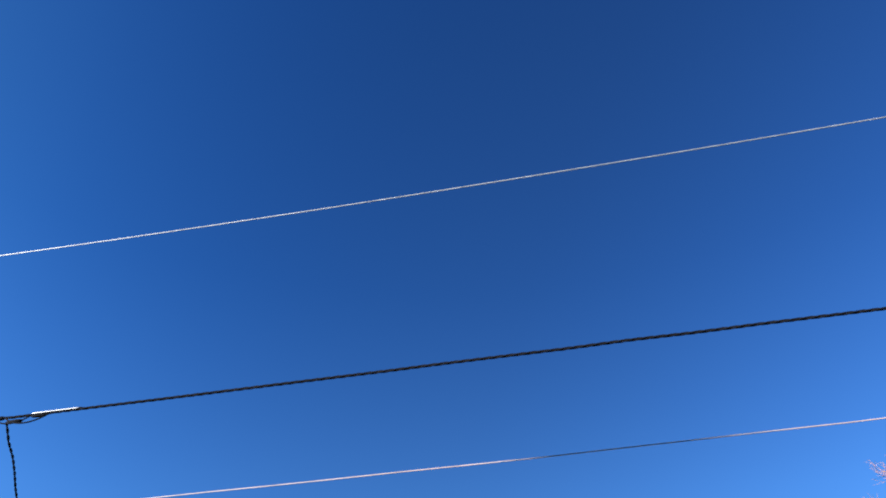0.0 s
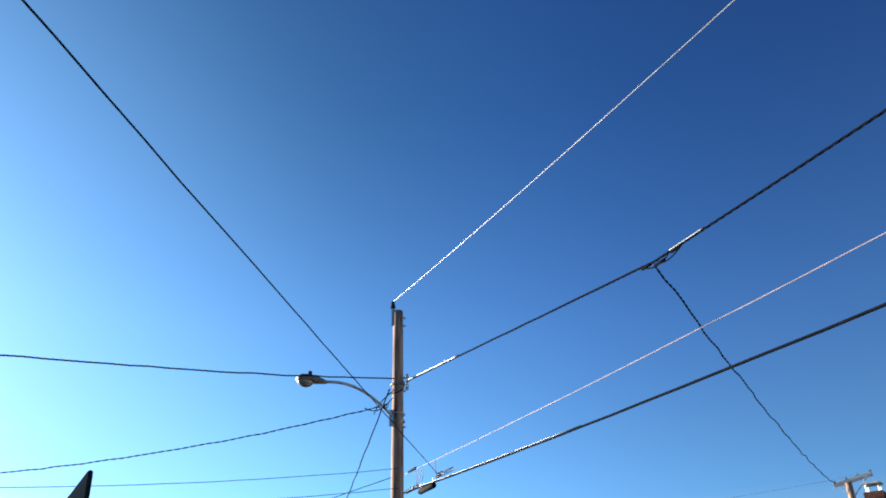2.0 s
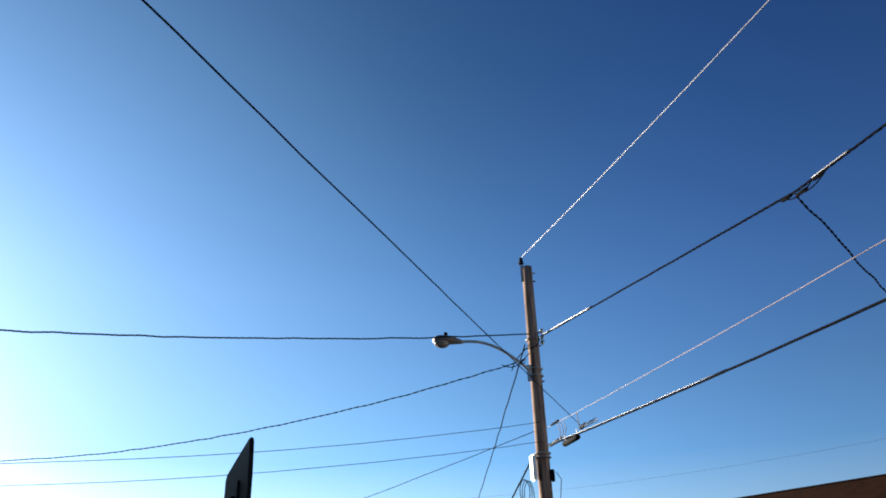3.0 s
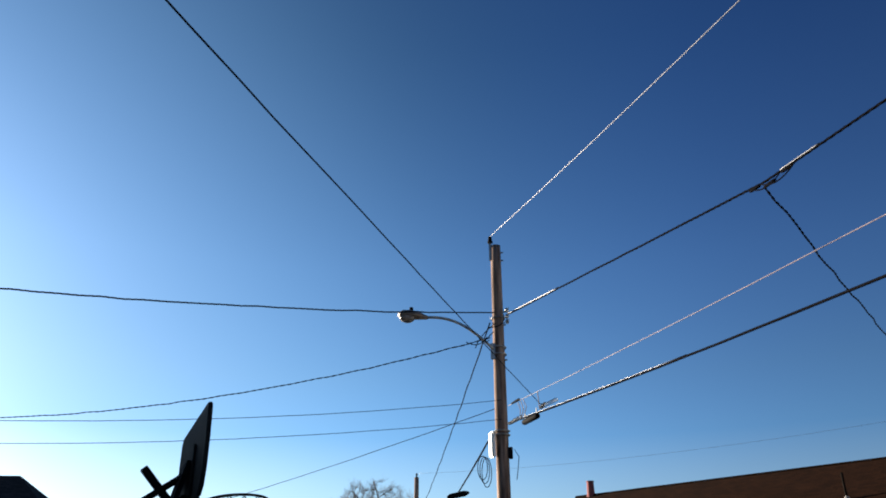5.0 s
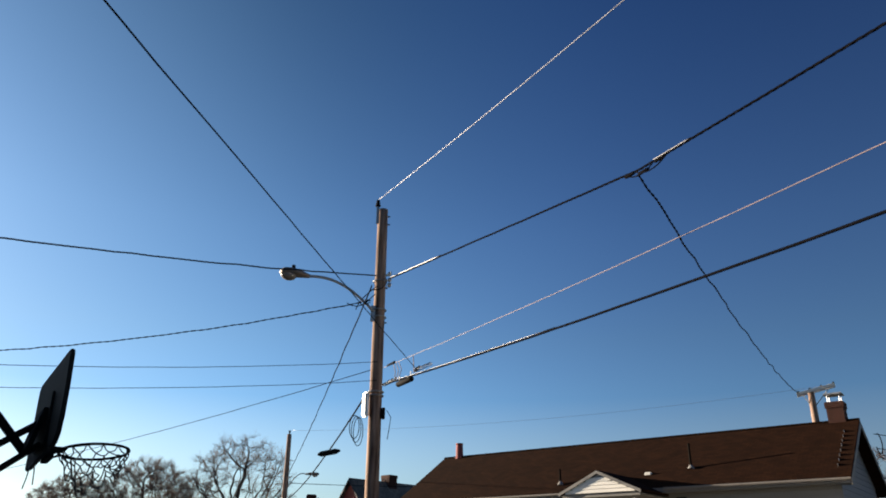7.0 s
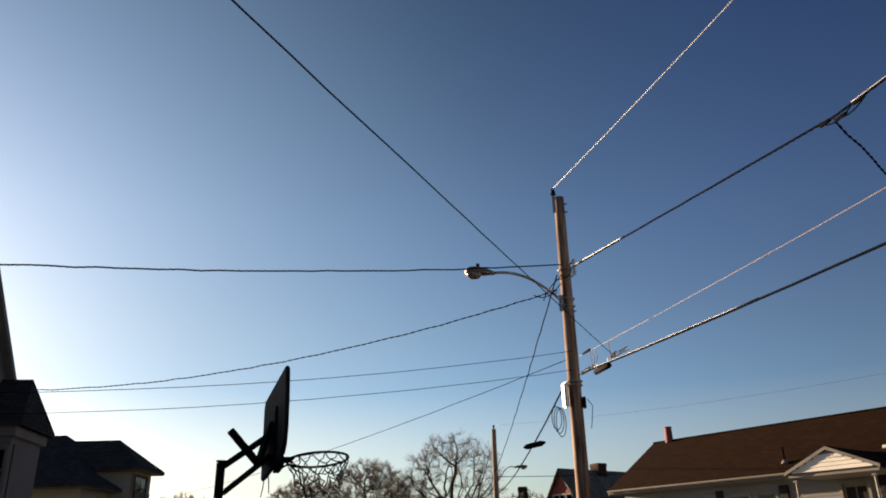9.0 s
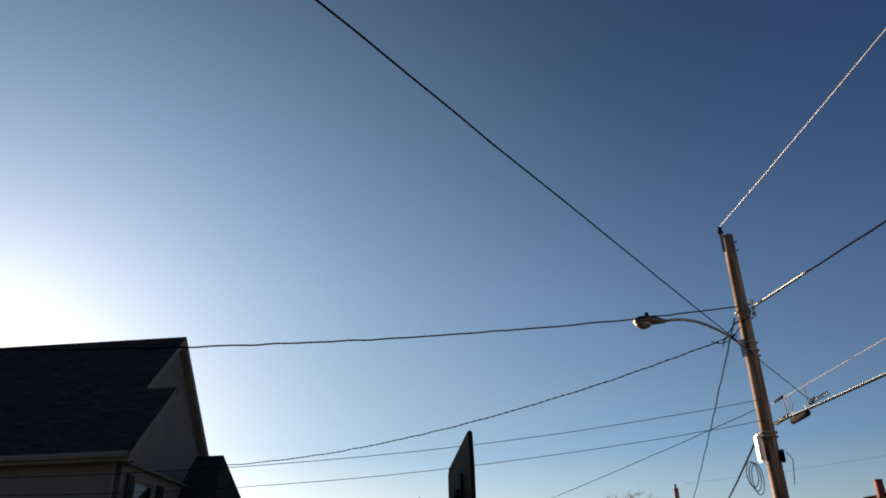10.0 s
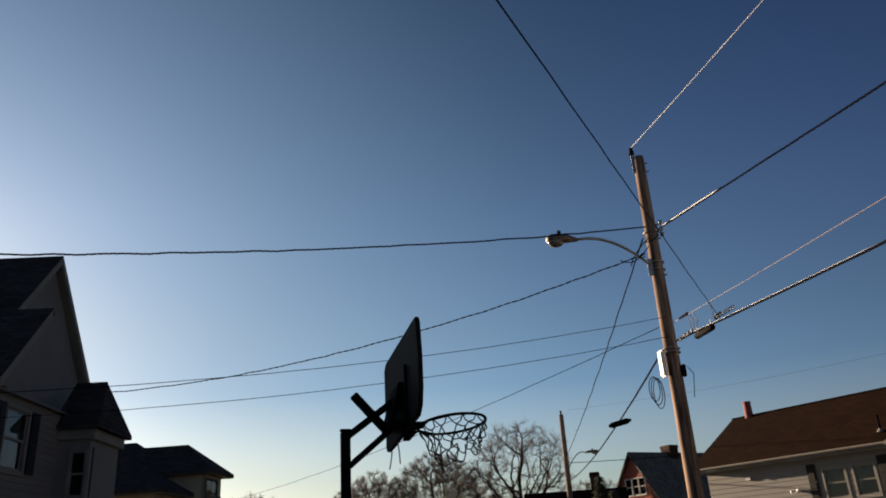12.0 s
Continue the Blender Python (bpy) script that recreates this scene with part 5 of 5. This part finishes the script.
def bare_tree(x, y, height, width, seed, label, stem=0.3, trunk=0.3, twig=None, group="bare trees", points=420, spray=1.0):
    """A leafless tree: limbs that grow towards points spread through a rounded crown, and sprays of fine twigs on their ends."""
    z = ground_height(x, y)
    t = thing("tree", pose(x, y, z - 0.05), label, "tree", group)
    rnd = np.random.RandomState(seed)
    low = height * stem
    mid, half = (height + low) / 2, (height - low) / 2
    lumps = rnd.normal(0, 1, (7, 3))
    lumps /= np.linalg.norm(lumps, axis=1)[:, None]
    goal = []
    while len(goal) < points:
        d = rnd.normal(0, 1, 3)
        d /= np.linalg.norm(d)
        reach = 0.93 + 0.2 * max(0.0, float((lumps @ d).max()) - 0.3)
        r = rnd.uniform(0.12, 1) ** (1 / 2.6) * reach
        p = np.array((d[0] * r * width / 2, d[1] * r * width / 2, mid + d[2] * r * half))
        if p[2] > low * 0.85:
            goal.append(p)
    goal = np.array(goal)
    step = height * 0.029
    node, above, grown = [np.zeros(3)], [-1], [np.array((0, 0, 1.0))]
    while node[-1][2] < low * 0.75:
        node.append(node[-1] + np.array((rnd.normal(0, 0.12), rnd.normal(0, 0.12), 1)) * step)
        above.append(len(node) - 2)
        grown.append(np.array((0, 0, 1.0)))
    far = np.full(len(goal), 1e9)
    kids = np.zeros(20000, int)
    close = np.zeros(len(goal), int)
    fresh, live = 0, np.ones(len(goal), bool)
    for _ in range(90):
        for k in range(fresh, len(node)):
            d = np.linalg.norm(goal - node[k], axis=1)
            nearer = d < far
            far[nearer], close[nearer] = d[nearer], k
        fresh = len(node)
        live &= far > step * 1.1
        if not live.any():
            break
        for k in np.unique(close[live]):
            pull = goal[live & (close == k)] - node[k]
            way = (pull / np.linalg.norm(pull, axis=1)[:, None]).sum(0)
            way = way / (np.linalg.norm(way) + 1e-6) + grown[k] * 0.55 + rnd.normal(0, 0.22, 3)
            way /= np.linalg.norm(way)
            tip = node[k] + way * step
            if kids[k] > 2 or np.linalg.norm(np.array(node) - tip, axis=1).min() < step * 0.45:
                live &= close != k
                continue
            kids[k] += 1
            node.append(node[k] + way * step)
            above.append(int(k))
            grown.append(way)
    # each length is as thick as all that it carries
    area = np.full(len(node), 0.0075 ** 2.3)
    carried = np.zeros(len(node))
    for k in range(len(node) - 1, 0, -1):
        mine = carried[k] if carried[k] > 0 else area[k]
        area[k] = mine
        carried[above[k]] += mine
    area[0] = carried[0]
    thick = area ** (1 / 2.3)
    thick *= np.clip(trunk / thick[0] + (1 - trunk / thick[0]) * (1 - thick / thick[0]) ** 2, 0.2, 4)
    thick = np.maximum(thick, 0.0075)
    trunk_segs, limbs, twigs = [], [], []
    for k in range(1, len(node)):
        a, b = Vector(node[above[k]]), Vector(node[k])
        (trunk_segs if k < 2 or b.z < low * 0.75 else limbs).append((a, b, min(thick[above[k]], thick[k] * 1.5), thick[k]))
        if thick[k] > 0.03:
            continue
        centre = Vector((0, 0, mid))
        for _ in range(int((9 if carried[k] == 0 else 4) * spray)):
            out = (Vector(grown[k]) * 0.8 + (b - centre).normalized() * 0.55 + Vector(rnd.normal(0, 0.5, 3))).normalized()
            p, long = a.lerp(b, rnd.uniform(0, 1)), step * rnd.uniform(1.1, 2.6)
            for part_ in range(3):
                q = p + out * long * 0.36
                thin = 0.0068 - 0.0014 * part_
                twigs.append((p.copy(), q.copy(), thin, thin - 0.0014))
                if part_ < 2:
                    fork = (out + Vector(rnd.normal(0, 0.5, 3))).normalized()
                    twigs.append((q.copy(), q + fork * long * 0.4, 0.0048, 0.003))
                out, p = (out + Vector(rnd.normal(0, 0.22, 3)) + Vector((0, 0, 0.08))).normalized(), q
    tubes_mesh("trunk", trunk_segs, M["bark"], t, 10)
    tubes_mesh("limb", limbs, M["bark"], t, 6)
    tubes_mesh("twig", twigs, twig or M["twig"], t, 3, kind="stuff")
    return t


bare_tree(-10.5, 63.3, 9.9, 8.2, 87, "large bare tree with a broad rounded crown and winding limbs", 0.26, 0.5, points=760)
bare_tree(-17.0, 61.7, 7.9, 6.8, 73, "bare tree with dense dark branches", 0.16, 0.42, points=1000, spray=1.8)
bare_tree(-21.8, 60.2, 6.6, 6.2, 79, "low spreading bare tree with dense branches", 0.14, 0.38, points=900, spray=1.8)
bare_tree(-15.4, 68.0, 7.2, 6.4, 71, "bare tree in a row of street trees", 0.2, 0.28, points=600)
bare_tree(-5.5, 75.0, 6.2, 7.0, 41, "bare tree beyond the far houses", 0.2, 0.28)
bare_tree(-28.6, 54.0, 5.4, 4.2, 43, "slender bare tree beside the stucco house", 0.25, 0.16, points=260)
bare_tree(25.5, 35.0, 6.2, 5.0, 47, "bare tree behind the ranch house", 0.25, 0.22, points=260)
bare_tree(27.2, -0.5, 12.4, 8.6, 53, "tall sunlit reddish bare tree across the street", 0.25, 0.34, M["redtwig"])


def evergreen(x, y, height, radius, seed):
    z = ground_height(x, y)
    t = thing("spruce", pose(x, y, z - 0.05), "small dark spruce beside the dark-roofed house", "tree")
    rnd = random.Random(seed)
    part("trunk", tube_bm([(0, 0, 0), (0, 0, height)], [0.1, 0.02], 8), M["bark"], t)
    verts, faces = [], []
    for i in range(1500):
        q = rnd.random() ** 0.7
        zz = height * (0.12 + 0.88 * q)
        rr = radius * (1 - q) * rnd.uniform(0.25, 1.1) + 0.04
        a = rnd.uniform(0, 6.28)
        c = Vector((math.cos(a) * rr, math.sin(a) * rr, zz - rr * 0.25))
        out = Vector((math.cos(a), math.sin(a), -0.3)).normalized() * rnd.uniform(0.16, 0.34)
        s = Vector((-math.sin(a), math.cos(a), rnd.uniform(-0.3, 0.3))) * rnd.uniform(0.03, 0.07)
        k = len(verts)
        verts += [c - s, c + s, c + out + s * 0.2, c + out - s * 0.2]
        faces.append((k, k + 1, k + 2, k + 3))
    mesh = bpy.data.meshes.new("crown")
    mesh.from_pydata(verts, [], faces)
    mesh.materials.append(M["needle"])
    ob = new("crown", mesh)
    ob.parent = t
    ob["kind"] = "stuff"


evergreen(-3.26, 44.2, 3.8, 0.97, 3)
evergreen(-2.64, 45.0, 3.1, 0.8, 4)


def hedge_bush(x, y, height, radius, seed):
    z = ground_height(x, y)
    t = thing("shrub", pose(x, y, z - 0.05), "twiggy shrub with dry brown leaves before the ranch house", "shrub")
    rnd = random.Random(seed)
    segs, verts, faces = [], [], []
    for i in range(190):
        a, b = rnd.uniform(0, 6.28), rnd.uniform(0.15, 1.35)
        d = Vector((math.cos(a) * math.cos(b), math.sin(a) * math.cos(b), math.sin(b)))
        tip = Vector((d.x * radius, d.y * radius, 0.3 + d.z * (height - 0.3))) * rnd.uniform(0.7, 1.05)
        segs.append((Vector((d.x * 0.1, d.y * 0.1, 0)), tip, 0.015, 0.006))
        for k in range(36):
            c = tip * rnd.uniform(0.45, 1.0) + Vector((rnd.gauss(0, 0.09), rnd.gauss(0, 0.09), rnd.gauss(0, 0.09)))
            u = Vector((rnd.gauss(0, 1), rnd.gauss(0, 1), rnd.gauss(0, 1))).normalized() * 0.045
            v = u.orthogonal().normalized() * 0.026
            n = len(verts)
            verts += [c - u, c + v, c + u, c - v]
            faces.append((n, n + 1, n + 2, n + 3))
    tubes_mesh("stems", segs, M["bark"], t, 4)
    mesh = bpy.data.meshes.new("leaves")
    mesh.from_pydata(verts, [], faces)
    mesh.materials.append(M["leaf"])
    ob = new("leaves", mesh)
    ob.parent = t
    ob["kind"] = "stuff"


hedge_bush(11.3, 25.0, 2.35, 1.5, 8)
